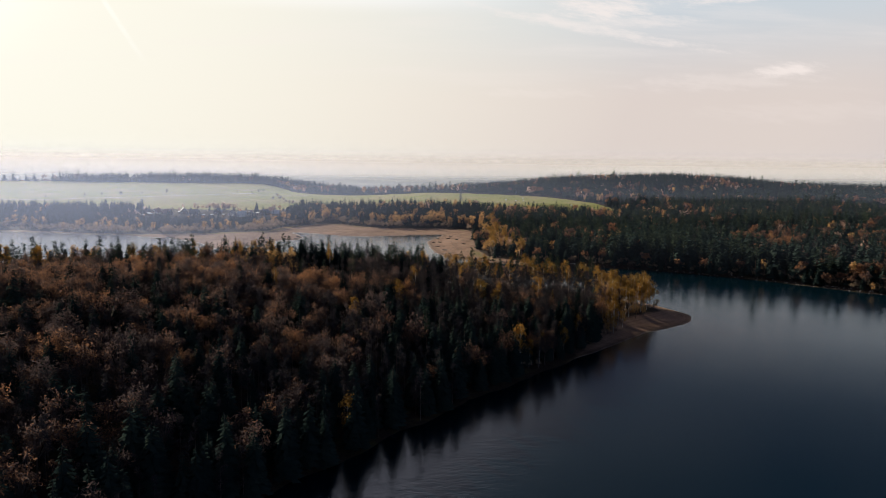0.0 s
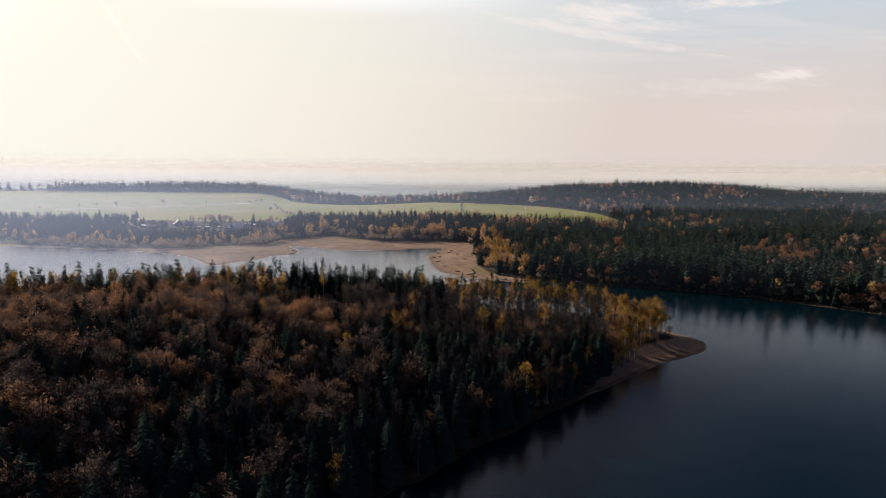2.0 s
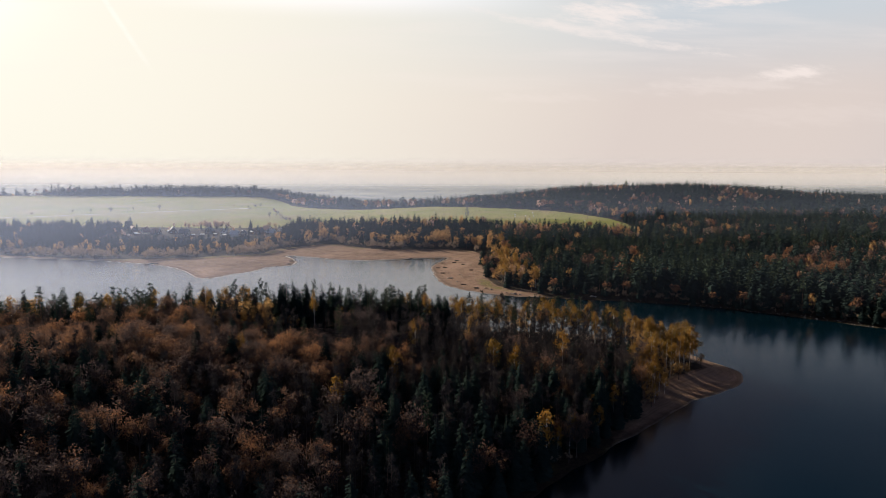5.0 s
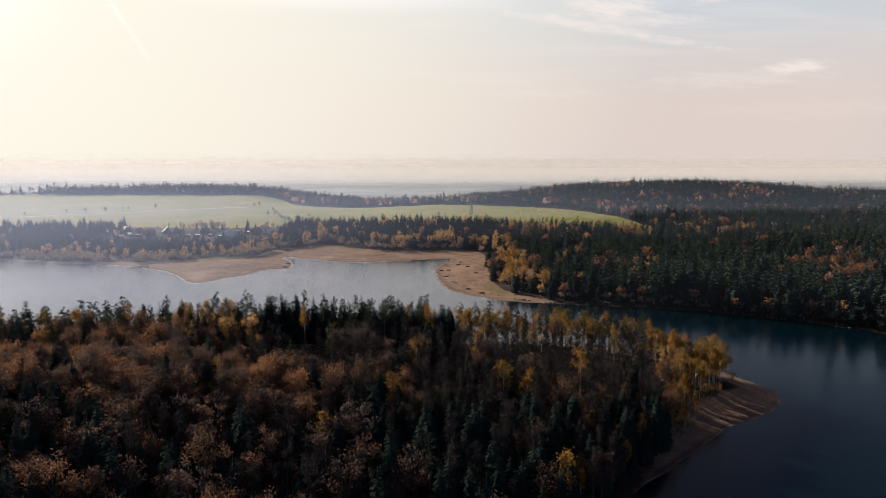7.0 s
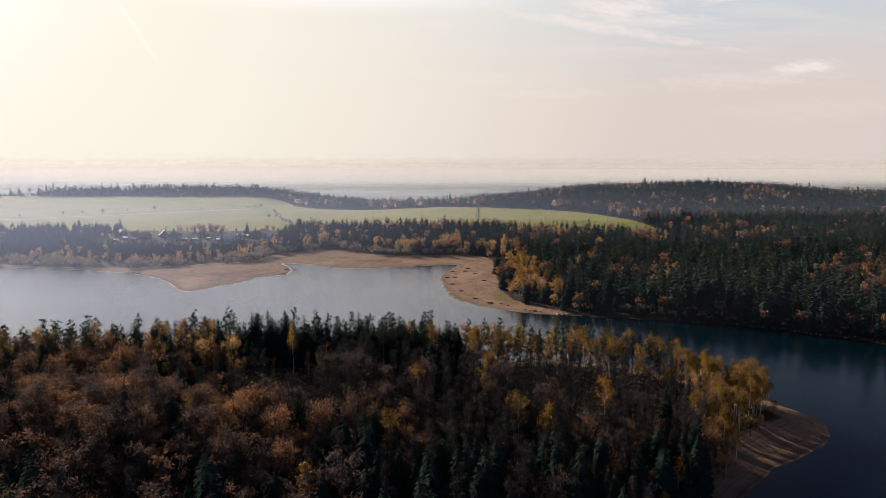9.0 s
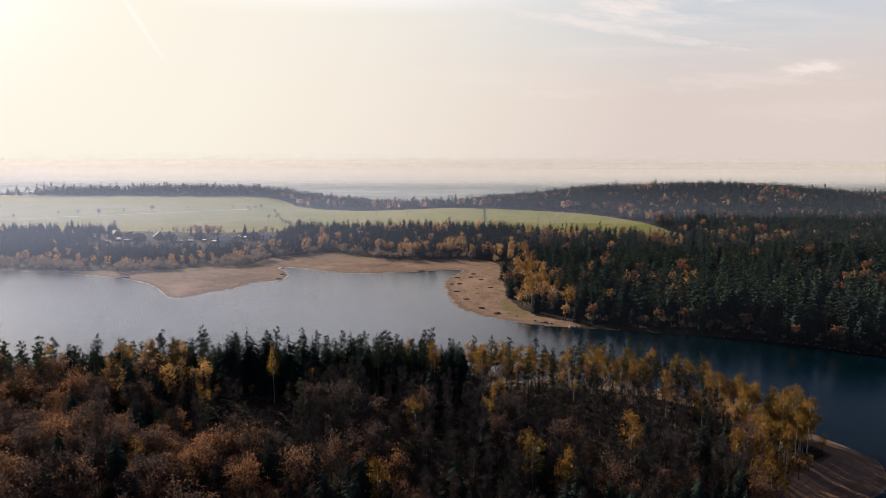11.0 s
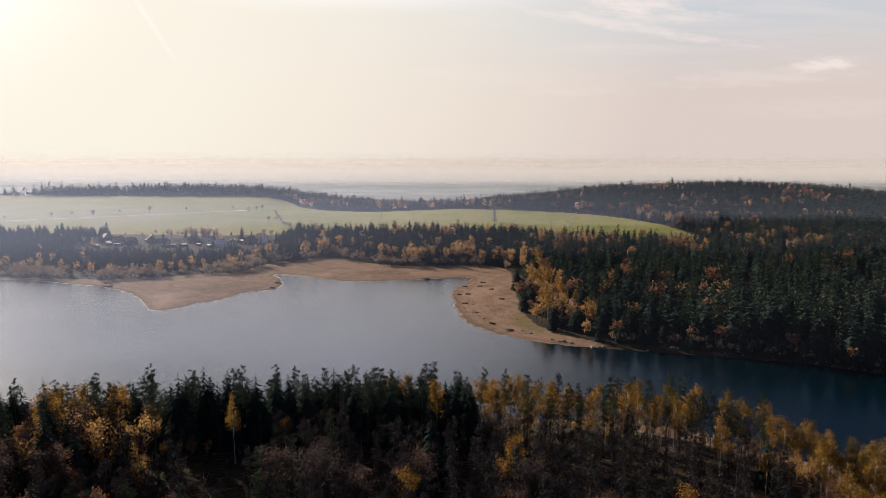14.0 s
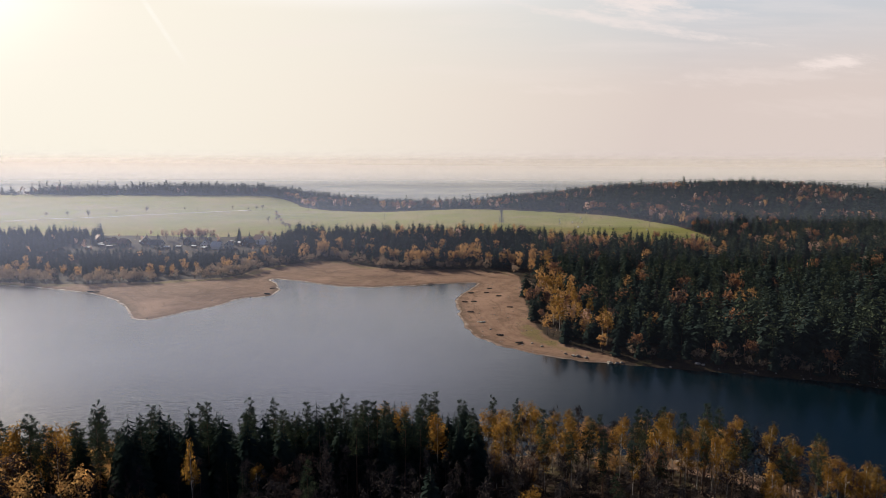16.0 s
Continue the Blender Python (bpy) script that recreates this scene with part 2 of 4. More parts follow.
def water_material():
    m, n = material("lake_water")
    pos = n.add("ShaderNodeNewGeometry").outputs["Position"]
    turned = n.add("ShaderNodeMapping", {"Vector": pos, "Rotation": (0, 0, 0.8), "Scale": (0.42, 1.0, 1.0)}).outputs[0]
    ripple = n.noise(turned, 1.0, 3.0, 0.55)
    swell = n.noise(turned, 0.3, 2.0, 0.5)
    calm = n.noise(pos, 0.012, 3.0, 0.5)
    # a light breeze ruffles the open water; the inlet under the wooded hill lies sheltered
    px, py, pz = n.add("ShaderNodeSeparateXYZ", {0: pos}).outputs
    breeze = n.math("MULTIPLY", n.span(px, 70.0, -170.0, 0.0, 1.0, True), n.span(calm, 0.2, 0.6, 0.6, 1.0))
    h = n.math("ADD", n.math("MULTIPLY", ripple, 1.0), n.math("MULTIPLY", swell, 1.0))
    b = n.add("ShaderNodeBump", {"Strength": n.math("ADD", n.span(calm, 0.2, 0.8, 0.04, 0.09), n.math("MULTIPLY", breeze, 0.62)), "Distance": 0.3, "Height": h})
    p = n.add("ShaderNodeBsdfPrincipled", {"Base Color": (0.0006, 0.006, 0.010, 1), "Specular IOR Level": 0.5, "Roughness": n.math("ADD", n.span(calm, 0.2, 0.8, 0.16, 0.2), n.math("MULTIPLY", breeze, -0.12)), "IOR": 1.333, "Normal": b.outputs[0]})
    finish(n, p.outputs[0])
    return m


# ---- the lie of the land ----
def hash01(i, j, seed):
    v = np.sin(i * 127.1 + j * 311.7 + seed * 74.7) * 43758.5453
    return v - np.floor(v)


def vnoise(x, y, size, seed=0):
    """Smooth value noise, 0 to 1, with lumps of that size."""
    x, y = x / size, y / size
    i, j = np.floor(x), np.floor(y)
    u, v = x - i, y - j
    u, v = u * u * (3 - 2 * u), v * v * (3 - 2 * v)
    a = hash01(i, j, seed) * (1 - u) + hash01(i + 1, j, seed) * u
    b = hash01(i, j + 1, seed) * (1 - u) + hash01(i + 1, j + 1, seed) * u
    return a * (1 - v) + b * v


def rounded(points, turns=1):
    p = np.array(points, float)
    for _ in range(turns):
        q = np.roll(p, -1, 0)
        p = np.stack([p * 0.78 + q * 0.22, p * 0.22 + q * 0.78], 1).reshape(-1, 2)
    return p


def inland(poly, x, y):
    """Signed distance to the edge of a polygon, positive inside."""
    best = np.full(x.shape, 1e12)
    odd = np.zeros(x.shape, bool)
    for (ax, ay), (bx, by) in zip(poly, np.roll(poly, -1, 0)):
        ex, ey = bx - ax, by - ay
        k = np.clip(((x - ax) * ex + (y - ay) * ey) / max(ex * ex + ey * ey, 1e-9), 0, 1)
        best = np.minimum(best, (x - ax - k * ex) ** 2 + (y - ay - k * ey) ** 2)
        if ay != by:
            odd ^= ((ay > y) != (by > y)) & (x < (bx - ax) * (y - ay) / (by - ay) + ax)
    return np.sqrt(best) * np.where(odd, 1, -1)


PENINSULA = rounded([(-260, -60), (-150, 40), (-80, 115), (-36, 164), (-19, 184), (2, 209), (20, 230), (46, 256), (72, 280), (100, 309),
                     (116, 319), (130, 332), (132, 343), (126, 361), (115, 377), (99, 391), (83, 404), (70, 411), (42, 415), (0, 406),
                     (-50, 392), (-120, 378), (-200, 364), (-330, 350), (-900, 360), (-900, -60)])
MAINLAND = rounded([(-1200, 760), (-600, 735), (-420, 705), (-317, 682), (-269, 668), (-222, 650), (-190, 618), (-162, 571), (-149, 594),
                    (-132, 612), (-126, 637), (-107, 643), (-106, 660), (-109, 676), (-127, 709), (-103, 698), (-58, 671), (-12, 684),
                    (28, 698), (17, 668), (9, 640), (9, 607), (15, 551), (26, 533), (43, 517), (62, 506), (81, 502), (136, 488),
                    (170, 477), (212, 446), (259, 401), (310, 355), (430, 270), (800, 150), (2400, 0), (6000, 0), (6000, 6000), (-6000, 6000), (-6000, 760)])
WOODS = rounded([(-600, 760), (-420, 716), (-322, 691), (-293, 685), (-240, 676), (-185, 688), (-150, 705), (-142, 750), (-93, 781), (-40, 732),
                 (17, 740), (56, 724), (53, 660), (49, 606), (50, 547), (60, 529), (78, 514), (104, 504), (138, 492), (173, 480), (214, 449),
                 (262, 404), (313, 357), (433, 272), (804, 152), (1500, 84), (1500, 1500), (-1500, 1500), (-1500, 800)])
MEADOW = rounded([(-1400, 1330), (-1400, 950), (-420, 905), (-330, 915), (-250, 905), (-150, 912), (-80, 890), (0, 872), (120, 850), (262, 818),
                  (222, 950), (174, 1016), (70, 1064), (-60, 1110), (-205, 1190), (-235, 1290), (-300, 1332)])


def step(v):
    v = np.clip(v, 0, 1)
    return v * v * (3 - 2 * v)


def land(x, y):
    """Height of the ground, and how far inland of each shore a place lies."""
    x, y = np.asarray(x, float), np.asarray(y, float)
    wob = (vnoise(x, y, 9, 3) - 0.5) * 2.4 + (vnoise(x, y, 3.5, 4) - 0.5) * 1.0
    dp, df = inland(PENINSULA, x, y) + wob, inland(MAINLAND, x, y) + wob
    cap = np.interp(x, [-400, -200, -140, -100, -50, -20, 0, 20, 50, 90, 130], [41, 39, 37, 33, 27, 18, 12, 9, 6, 3.4, 1.4])
    zp = np.where(dp > 0, np.minimum(dp * 0.1, 1.6) + cap * (1 - np.exp(-np.maximum(dp - 9, 0) * (0.34 + 0.38 * step((y - 300) / 40) * step((30 - x) / 60)) / cap)), dp * 0.12)
    zl, zr = 7 + (y - 900) * 0.042, 19 + (y - 930) * 0.032
    k = step((x + 150) / 200)
    field = zl * (1 - k) + zr * k
    east = np.interp(y, [300, 480, 620, 926, 1006], [4, 5, 6, 13, 13])
    ke = step((x - 250) / 90)
    mid = np.where(y < 905, np.interp(y, [600, 740, 800, 905], [2, 3, 4, 7.2]) + k * np.interp(y, [700, 800, 905], [0, 4.5, 11]), field)
    mid = mid * (1 - ke) + east * ke
    crest = np.interp(x, [-900, -600, -421, -300, -231, -130, -40, 36, 100, 190, 285, 380, 520, 615, 727, 1000],
                      [10, 20, 24, 21, 13, 5, 0, -1, 11, 19, 31, 34, 38, 32, 22, 15])
    up = step((y - 1040) / 290)
    base = np.where(y > 1040, mid * (1 - up) + crest * up, mid)
    left = (x < -200) & (y > 905) & (y < 1340)
    base = np.where(left, zl * step((-200 - x) / 120) + base * (1 - step((-200 - x) / 120)), base)
    fall = step((y - 1345) / 800)
    base = base * (1 - fall) - 110 * fall
    slope = np.interp(x, [60, 115], [0.05, 0.22])
    zf = np.where(df > 0, np.minimum(df * slope, 1.9) + step((df - 22) / 110) * (base - 1.9), df * 0.1)
    z = np.maximum(zp, zf) + (vnoise(x, y, 14, 1) - 0.5) * np.clip(np.maximum(dp, df) * 0.03, 0, 0.9)
    behind = step((-160 - y) / 150)
    return np.maximum(z, -9) * (1 - behind) + 14 * behind, dp, df


def lines(*spans):
    """Grid lines: (from, to, spacing) one after the other."""
    out = [spans[0][0]]
    for a, b, s0, s1 in spans:
        v, n = a, max(1, int(round(2 * (b - a) / (s0 + s1))))
        w = np.linspace(s0, s1, n)
        out += list(a + np.cumsum(w) * (b - a) / w.sum())
    return np.array(out)


def mesh_object(name, verts, quads, mats, index=None, smooth=False):
    me = bpy.data.meshes.new(name)
    me.from_pydata(np.asarray(verts).tolist(), [], quads if isinstance(quads, list) else quads.tolist())
    for m in mats:
        me.materials.append(m)
    if index is not None:
        me.polygons.foreach_set("material_index", np.asarray(index, dtype=np.int32))
    me.polygons.foreach_set("use_smooth", np.full(len(me.polygons), smooth))
    return new(name, me)


gx = lines((-4700, -700, 300, 40), (-700, -260, 30, 5), (-260, 300, 3.5, 3.5), (300, 800, 6, 30), (800, 4700, 40, 300))
gy = lines((-1500, 60, 120, 8), (60, 720, 3.5, 3.5), (720, 1400, 5, 14), (1400, 4900, 20, 220), (4900, 5600, 220, 220))
GX, GY = np.meshgrid(gx, gy)
gz, gdp, gdf = land(GX.ravel(), GY.ravel())
ii = np.arange(len(gx) * len(gy)).reshape(len(gy), len(gx))
quads = np.stack([ii[:-1, :-1], ii[:-1, 1:], ii[1:, 1:], ii[1:, :-1]], -1).reshape(-1, 4)
ground = mesh_object("ground", np.stack([GX.ravel(), GY.ravel(), gz], 1), quads, [ground_material()], smooth=True)
tagged(ground, "sandy lake shores, brown forest floor and green meadows", "ground", kind="structure")
wood_d, mead_d = inland(WOODS, GX.ravel(), GY.ravel()), inland(MEADOW, GX.ravel(), GY.ravel())
sandy = np.where(gdf > gdp, step((4 - wood_d) / 8) * (1 - 0.9 * step((GX.ravel() - 60) / 35)), (0.6 + 0.25 * step((GX.ravel() - 85) / 25)) * step((20 - gdp) / 8) * step((GX.ravel() - 35) / 40) * (1 - 0.35 * step((GY.ravel() - 300 - 0.55 * GX.ravel()) / 20) * step((105 - GX.ravel()) / 20)) + 0.12 * step((GY.ravel() - 330) / 25) * step((14 - gdp) / 6) * step((GX.ravel() - 20) / 40))
weedy = np.where(gdf > gdp, step(1 - np.abs(wood_d + 5) / 12) * (0.25 + 0.6 * vnoise(GX.ravel(), GY.ravel(), 22, 8)), 0) * step((110 - GX.ravel()) / 30)
for name, values in (("sand", np.clip(sandy, 0, 1)), ("weeds", weedy), ("grass", np.maximum(step((mead_d + 4) / 6), 0.3 * step((GY.ravel() - 805) / 20) * step((912 - GY.ravel()) / 10) * step((GX.ravel() + 345) / 20) * step((-120 - GX.ravel()) / 20))), ("lowland", step((GY.ravel() - 1480) / 150))):
    ground.data.attributes.new(name, "FLOAT", "POINT").data.foreach_set("value", values.astype(np.float32))

wx, wy = [-4700, -900, -300, 0, 300, 900, 4700], [-1500, -300, 0, 200, 400, 600, 800, 1500]
WX, WY = np.meshgrid(wx, wy)
wi = np.arange(WX.size).reshape(WX.shape)
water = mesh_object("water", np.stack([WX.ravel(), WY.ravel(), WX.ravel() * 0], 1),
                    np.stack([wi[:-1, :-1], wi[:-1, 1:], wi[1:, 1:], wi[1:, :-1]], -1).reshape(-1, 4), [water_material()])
tagged(water, "dark rippled water of a low reservoir", "water", kind="structure")


# ---- trees ----
def leaves(rng, c, size, lift=0.0, slim=1.0, face=None):
    """Small three-sided leaf clumps at the points c, turned at random, or outwards along face; lift flattens them."""
    n = len(c)
    a = rng.normal(size=(n, 3))
    b = rng.normal(size=(n, 3))
    if face is not None:
        out = face / (np.linalg.norm(face, axis=1)[:, None] + 1e-9) + rng.normal(0, 0.3, (n, 3))
        a = np.cross(out, a)
        b = np.cross(out, a)
    a[:, 2] *= 1 - lift
    b[:, 2] *= 1 - lift
    a /= np.linalg.norm(a, axis=1)[:, None] + 1e-9
    b -= a * (a * b).sum(1)[:, None]
    b /= np.linalg.norm(b, axis=1)[:, None] + 1e-9
    s = size * rng.uniform(0.65, 1.25, (n, 1))
    w = s * rng.uniform(0.45, 0.8, (n, 1)) * slim
    v = np.stack([c - a * s * 0.8, c + a * s * 0.7 + b * w, c + a * s * 0.5 - b * w], 1).reshape(-1, 3)
    return v, np.arange(3 * n).reshape(-1, 3)


def limbs(p0, p1, r0, r1, sides=3):
    """Tapered sticks from p0 to p1."""
    p0, p1 = np.asarray(p0, float), np.asarray(p1, float)
    n = len(p0)
    ax = p1 - p0
    ax /= np.linalg.norm(ax, axis=1)[:, None] + 1e-9
    ref = np.where(np.abs(ax[:, 2:]) > 0.9, [[1.0, 0, 0]], [[0, 0, 1.0]])
    u = np.cross(ax, ref)
    u /= np.linalg.norm(u, axis=1)[:, None] + 1e-9
    w = np.cross(ax, u)
    ang = np.arange(sides) * 2 * np.pi / sides
    ring = u[:, None] * np.cos(ang)[None, :, None] + w[:, None] * np.sin(ang)[None, :, None]
    v = np.concatenate([p0[:, None] + ring * np.reshape(r0, (-1, 1, 1)), p1[:, None] + ring * np.reshape(r1, (-1, 1, 1))], 1)
    k = np.arange(sides)
    q = np.stack([k, (k + 1) % sides, (k + 1) % sides + sides, k + sides], 1)
    return v.reshape(-1, 3), (q[None] + (np.arange(n) * 2 * sides)[:, None, None]).reshape(-1, 4)


def join(*bits):
    vs, qs, n = [], [], 0
    for v, q in bits:
        vs.append(v), qs.append(q + n)
        n += len(v)
    return np.concatenate(vs), np.concatenate(qs)


def stem(rng, h, r, bend=0.02, sides=6, rings=4, n=999):
    """A bent, tapering trunk from under the ground to its top."""
    if n < 200:
        sides, rings, h = (4, 2, h * 0.72) if n > 70 else (3, 2, h * 0.6)
    z = np.linspace(-0.6, h, rings + 1)
    off = np.cumsum(rng.normal(0, bend * h / rings, (rings + 1, 2)), 0)
    off[0] = off[1] = 0
    p = np.concatenate([off, z[:, None]], 1)
    rad = r * (1 - 0.85 * np.clip(z / h, 0, 1))
    rad[0] *= 1.4
    return limbs(p[:-1], p[1:], rad[:-1], rad[1:], sides), lambda t: np.stack([np.interp(t, z, off[:, 0]), np.interp(t, z, off[:, 1]), t], -1)


def birch(rng, n, h=19.0):
    trunk, at = stem(rng, h * 0.93, 0.17, 0.03, n=n)
    m = 20
    t = h * (0.36 + 0.6 * rng.random(m) ** 0.8)
    ang = rng.random(m) * 6.28
    full = np.sin(np.clip((t / h - 0.22) / 0.78, 0, 1) ** 0.8 * np.pi) ** 0.7
    r = h * 0.15 * full * rng.uniform(0.35, 1.1, m)
    tip = at(t) + np.stack([np.cos(ang) * r, np.sin(ang) * r, r * 0.5], 1)
    few = slice(0, m if n > 200 else 4)
    wood = join(trunk, limbs(at(t - h * 0.06)[few], tip[few], 0.06, 0.02))
    k = rng.integers(0, m, n)
    c = tip[k] + rng.normal(0, 1, (n, 3)) * [h * 0.032, h * 0.032, h * 0.036]
    c[:, 2] -= np.abs(rng.normal(0, h * 0.02, n))
    return wood, leaves(rng, c, 0.34 * (1000 / n) ** 0.5, face=(c - tip[k]) / (h * 0.035) + (c - [0, 0, h * 0.62]) / (h * 0.12))


def oak(rng, n, h=18.0):
    trunk, at = stem(rng, h * 0.62, 0.3, 0.03, n=n)
    m = 30
    ang, el = rng.random(m) * 6.28, rng.uniform(-0.35, 1.2, m)
    r = h * 0.26 * rng.uniform(0.45, 1.1, m)
    cen = np.stack([np.cos(ang) * np.cos(el) * r, np.sin(ang) * np.cos(el) * r, h * 0.6 + np.sin(el) * r * 1.15], 1)
    few = slice(0, m if n > 200 else 4)
    wood = join(trunk, limbs(at(np.full(m, h * 0.36))[few], cen[few], 0.13, 0.03))
    d = rng.normal(size=(n, 3))
    d /= np.linalg.norm(d, axis=1)[:, None]
    c = cen[rng.integers(0, m, n)] + d * (h * 0.095) * rng.uniform(0.2, 1.15, (n, 1)) * [1, 1, 0.8]
    return wood, leaves(rng, c, (0.52 if n > 450 else 0.5) * (900 / n) ** 0.5, slim=0.42 if n > 450 else 0.8)


def maple(rng, n, h=16.0):
    """A full rounded crown, leafy almost to the ground."""
    trunk, at = stem(rng, h * 0.7, 0.24, 0.03, n=n)
    m = 30
    d = rng.normal(size=(m, 3))
    d /= np.linalg.norm(d, axis=1)[:, None]
    cen = d * rng.uniform(0.5, 1.0, (m, 1)) * [h * 0.22, h * 0.22, h * 0.33] + [0, 0, h * 0.56]
    few = slice(0, m if n > 200 else 4)
    wood = join(trunk, limbs(at(np.full(m, h * 0.34))[few], cen[few], 0.1, 0.03))
    d = rng.normal(size=(n, 3))
    d /= np.linalg.norm(d, axis=1)[:, None]
    c = cen[rng.integers(0, m, n)] + d * (h * 0.085) * rng.uniform(0.3, 1.15, (n, 1))
    c[:, 2] = np.maximum(c[:, 2], 0.3)
    return wood, leaves(rng, c, (0.32 if n > 250 else 0.42) * (900 / n) ** 0.5, face=d + 1.2 * (c - [0, 0, h * 0.5]) / (h * 0.25))


def pine(rng, n, h=21.0):
    """A long bare trunk under an uneven, tapering crown of needle tufts."""
    trunk, at = stem(rng, h * 0.86, 0.2, 0.02, n=n)
    m, base = 30, (0.42 if n > 200 else 0.28)
    f = np.linspace(0.0, 0.93, m)
    full = h * (0.09 if n > 200 else 0.13) * (1 - f) ** 0.5 * (0.65 + 0.35 * np.minimum(1, f / 0.25)) + 0.35
    t = h * (base + (0.97 - base) * f) + rng.normal(0, 0.01 * h, m)
    ang = np.arange(m) * 2.4 + rng.normal(0, 0.5, m)
    r = full * rng.uniform(0.2, 0.9, m)
    tip = at(t) + np.stack([np.cos(ang) * r, np.sin(ang) * r, r * 0.2], 1)
    ts, an = h * rng.uniform(0.15, 0.42, 7), rng.random(7) * 6.28
    stub = at(ts) + np.stack([np.cos(an), np.sin(an), an * 0 - 0.2], 1) * h * 0.06
    wood = join(trunk, limbs(at(t - h * 0.015), tip, 0.05, 0.02), limbs(at(ts), stub, 0.03, 0.01)) if n > 200 else trunk
    k = rng.choice(m, n, p=full ** 1.2 / (full ** 1.2).sum())
    d = rng.normal(size=(n, 3))
    d /= np.linalg.norm(d, axis=1)[:, None]
    c = tip[k] + d * rng.uniform(0.2, 1.0, (n, 1)) * (full[k] * 0.66)[:, None] * [1, 1, 0.62] + [0, 0, 0.012 * h]
    return wood, leaves(rng, c, 0.36 * (1300 / n) ** 0.5, 0.3, 0.45 if n > 200 else 0.7)


def spruce(rng, n, h=20.0):
    trunk, at = stem(rng, h * 0.97, 0.2, 0.008, 5, 3, n=n)
    t = 1 - np.sqrt(np.linspace(0.0004, 0.82, n))
    t = np.clip(t + rng.normal(0, 0.008, n), 0.06, 0.985)
    ang = np.arange(n) * 2.399 + rng.normal(0, 0.3, n)
    length = (h * (0.22 if n > 200 else 0.27) * (1 - t) ** (0.75 if n > 200 else 0.66) + 0.2) * rng.uniform(0.5, 1.2, n)
    out = np.stack([np.cos(ang), np.sin(ang)], 1)
    side = np.stack([-out[:, 1], out[:, 0]], 1)
    p0 = at(t * h)
    droop = rng.uniform(0.2, 0.55, n)
    def spot(f, s, dz):
        return p0 + np.concatenate([out * (length * f)[:, None] + side * (length * s)[:, None], (-(length * dz * droop))[:, None]], 1)
    wd = rng.uniform(0.18, 0.34, n) * (340 / n) ** 0.4
    v = np.stack([spot(0.0, 0, -0.35), spot(1.0, wd, 0.8), spot(0.8, -wd, 0.7)], 1).reshape(-1, 3)
    return trunk, (v, np.arange(3 * n).reshape(-1, 3))


def larch(rng, n, h=18.0):
    """A bare or withered conifer: a thin trunk with many fine upturned twigs."""
    trunk, at = stem(rng, h * 0.98, 0.15, 0.015, 5, 3, n=n)
    m = int(np.clip(n / 9, 6, 34))
    t = h * (0.25 + 0.7 * rng.random(m))
    ang = rng.random(m) * 6.28
    r = h * 0.15 * (1.05 - t / h) ** 0.7 * rng.uniform(0.6, 1.2, m)
    tip = at(t) + np.stack([np.cos(ang) * r, np.sin(ang) * r, r * 0.45], 1)
    wood = join(trunk, limbs(at(t), tip, 0.045, 0.012))
    k = rng.integers(0, m, n)
    f = rng.uniform(0.3, 1.05, (n, 1))
    c = at(t)[k] * (1 - f) + tip[k] * f + rng.normal(0, h * 0.022, (n, 3))
    a = rng.normal(size=(n, 3)) * [1, 1, 0.7] + [0, 0, 0.7]
    a /= np.linalg.norm(a, axis=1)[:, None]
    b = np.cross(a, rng.normal(size=(n, 3)))
    b /= np.linalg.norm(b, axis=1)[:, None] + 1e-9
    s = rng.uniform(0.4, 0.85, (n, 1)) * (h / 18)
    w = 0.095 * (330 / n) ** 0.6
    v = np.stack([c - a * s + b * w, c - a * s - b * w, c + a * s], 1).reshape(-1, 3)
    return wood, (v, np.arange(3 * n).reshape(-1, 3))


def willow(rng, n, h=6.0):
    """A round, many-stemmed shrub."""
    m = 9
    ang, r = rng.random(m) * 6.28, h * rng.uniform(0.15, 0.42, m)
    tip = np.stack([np.cos(ang) * r, np.sin(ang) * r, h * rng.uniform(0.45, 0.85, m)], 1)
    wood = limbs(np.zeros((m, 3)) + [0, 0, -0.4], tip, 0.07, 0.02)
    d = rng.normal(size=(n, 3))
    d /= np.linalg.norm(d, axis=1)[:, None]
    c = tip[rng.integers(0, m, n)] + d * h * 0.22 * rng.uniform(0.4, 1.0, (n, 1)) * [1, 1, 0.9]
    c[:, 2] = np.maximum(c[:, 2], 0.15)
    return wood, leaves(rng, c, 0.36 * (200 / n) ** 0.5, face=d + 1.2 * (c - [0, 0, h * 0.3]) / (h * 0.4))


KINDS = {
    "birch": (birch, "birch_bark", "birch_tree", "golden autumn birch with a slender white trunk"),
    "oak": (oak, "bark", "oak_tree", "broad oak with rust-brown autumn leaves"),
    "pine": (pine, "pine_bark", "pine_tree", "tall pine with a bare trunk and dark green crown"),
    "spruce": (spruce, "bark", "spruce_tree", "dark green spruce with drooping branches"),
    "larch": (larch, "bark", "larch_tree", "bare grey-brown larch with fine upright twigs"),
    "maple": (maple, "bark", "maple_tree", "rounded maple with golden autumn leaves"),
    "aspen": (maple, "bark", "aspen_tree", "slender tree with thin pinkish-brown autumn leaves"),
    "willow": (willow, "bark", "willow_shrub", "rounded willow shrub with fading yellow-brown leaves"),
}
FULL = {"birch": 1150, "maple": 850, "oak": 1300, "pine": 1300, "spruce": 600, "larch": 560, "willow": 300, "aspen": 500}
HALF = {"maple": 210, "birch": 180, "oak": 180, "pine": 150, "spruce": 120, "larch": 90, "willow": 100, "aspen": 150}
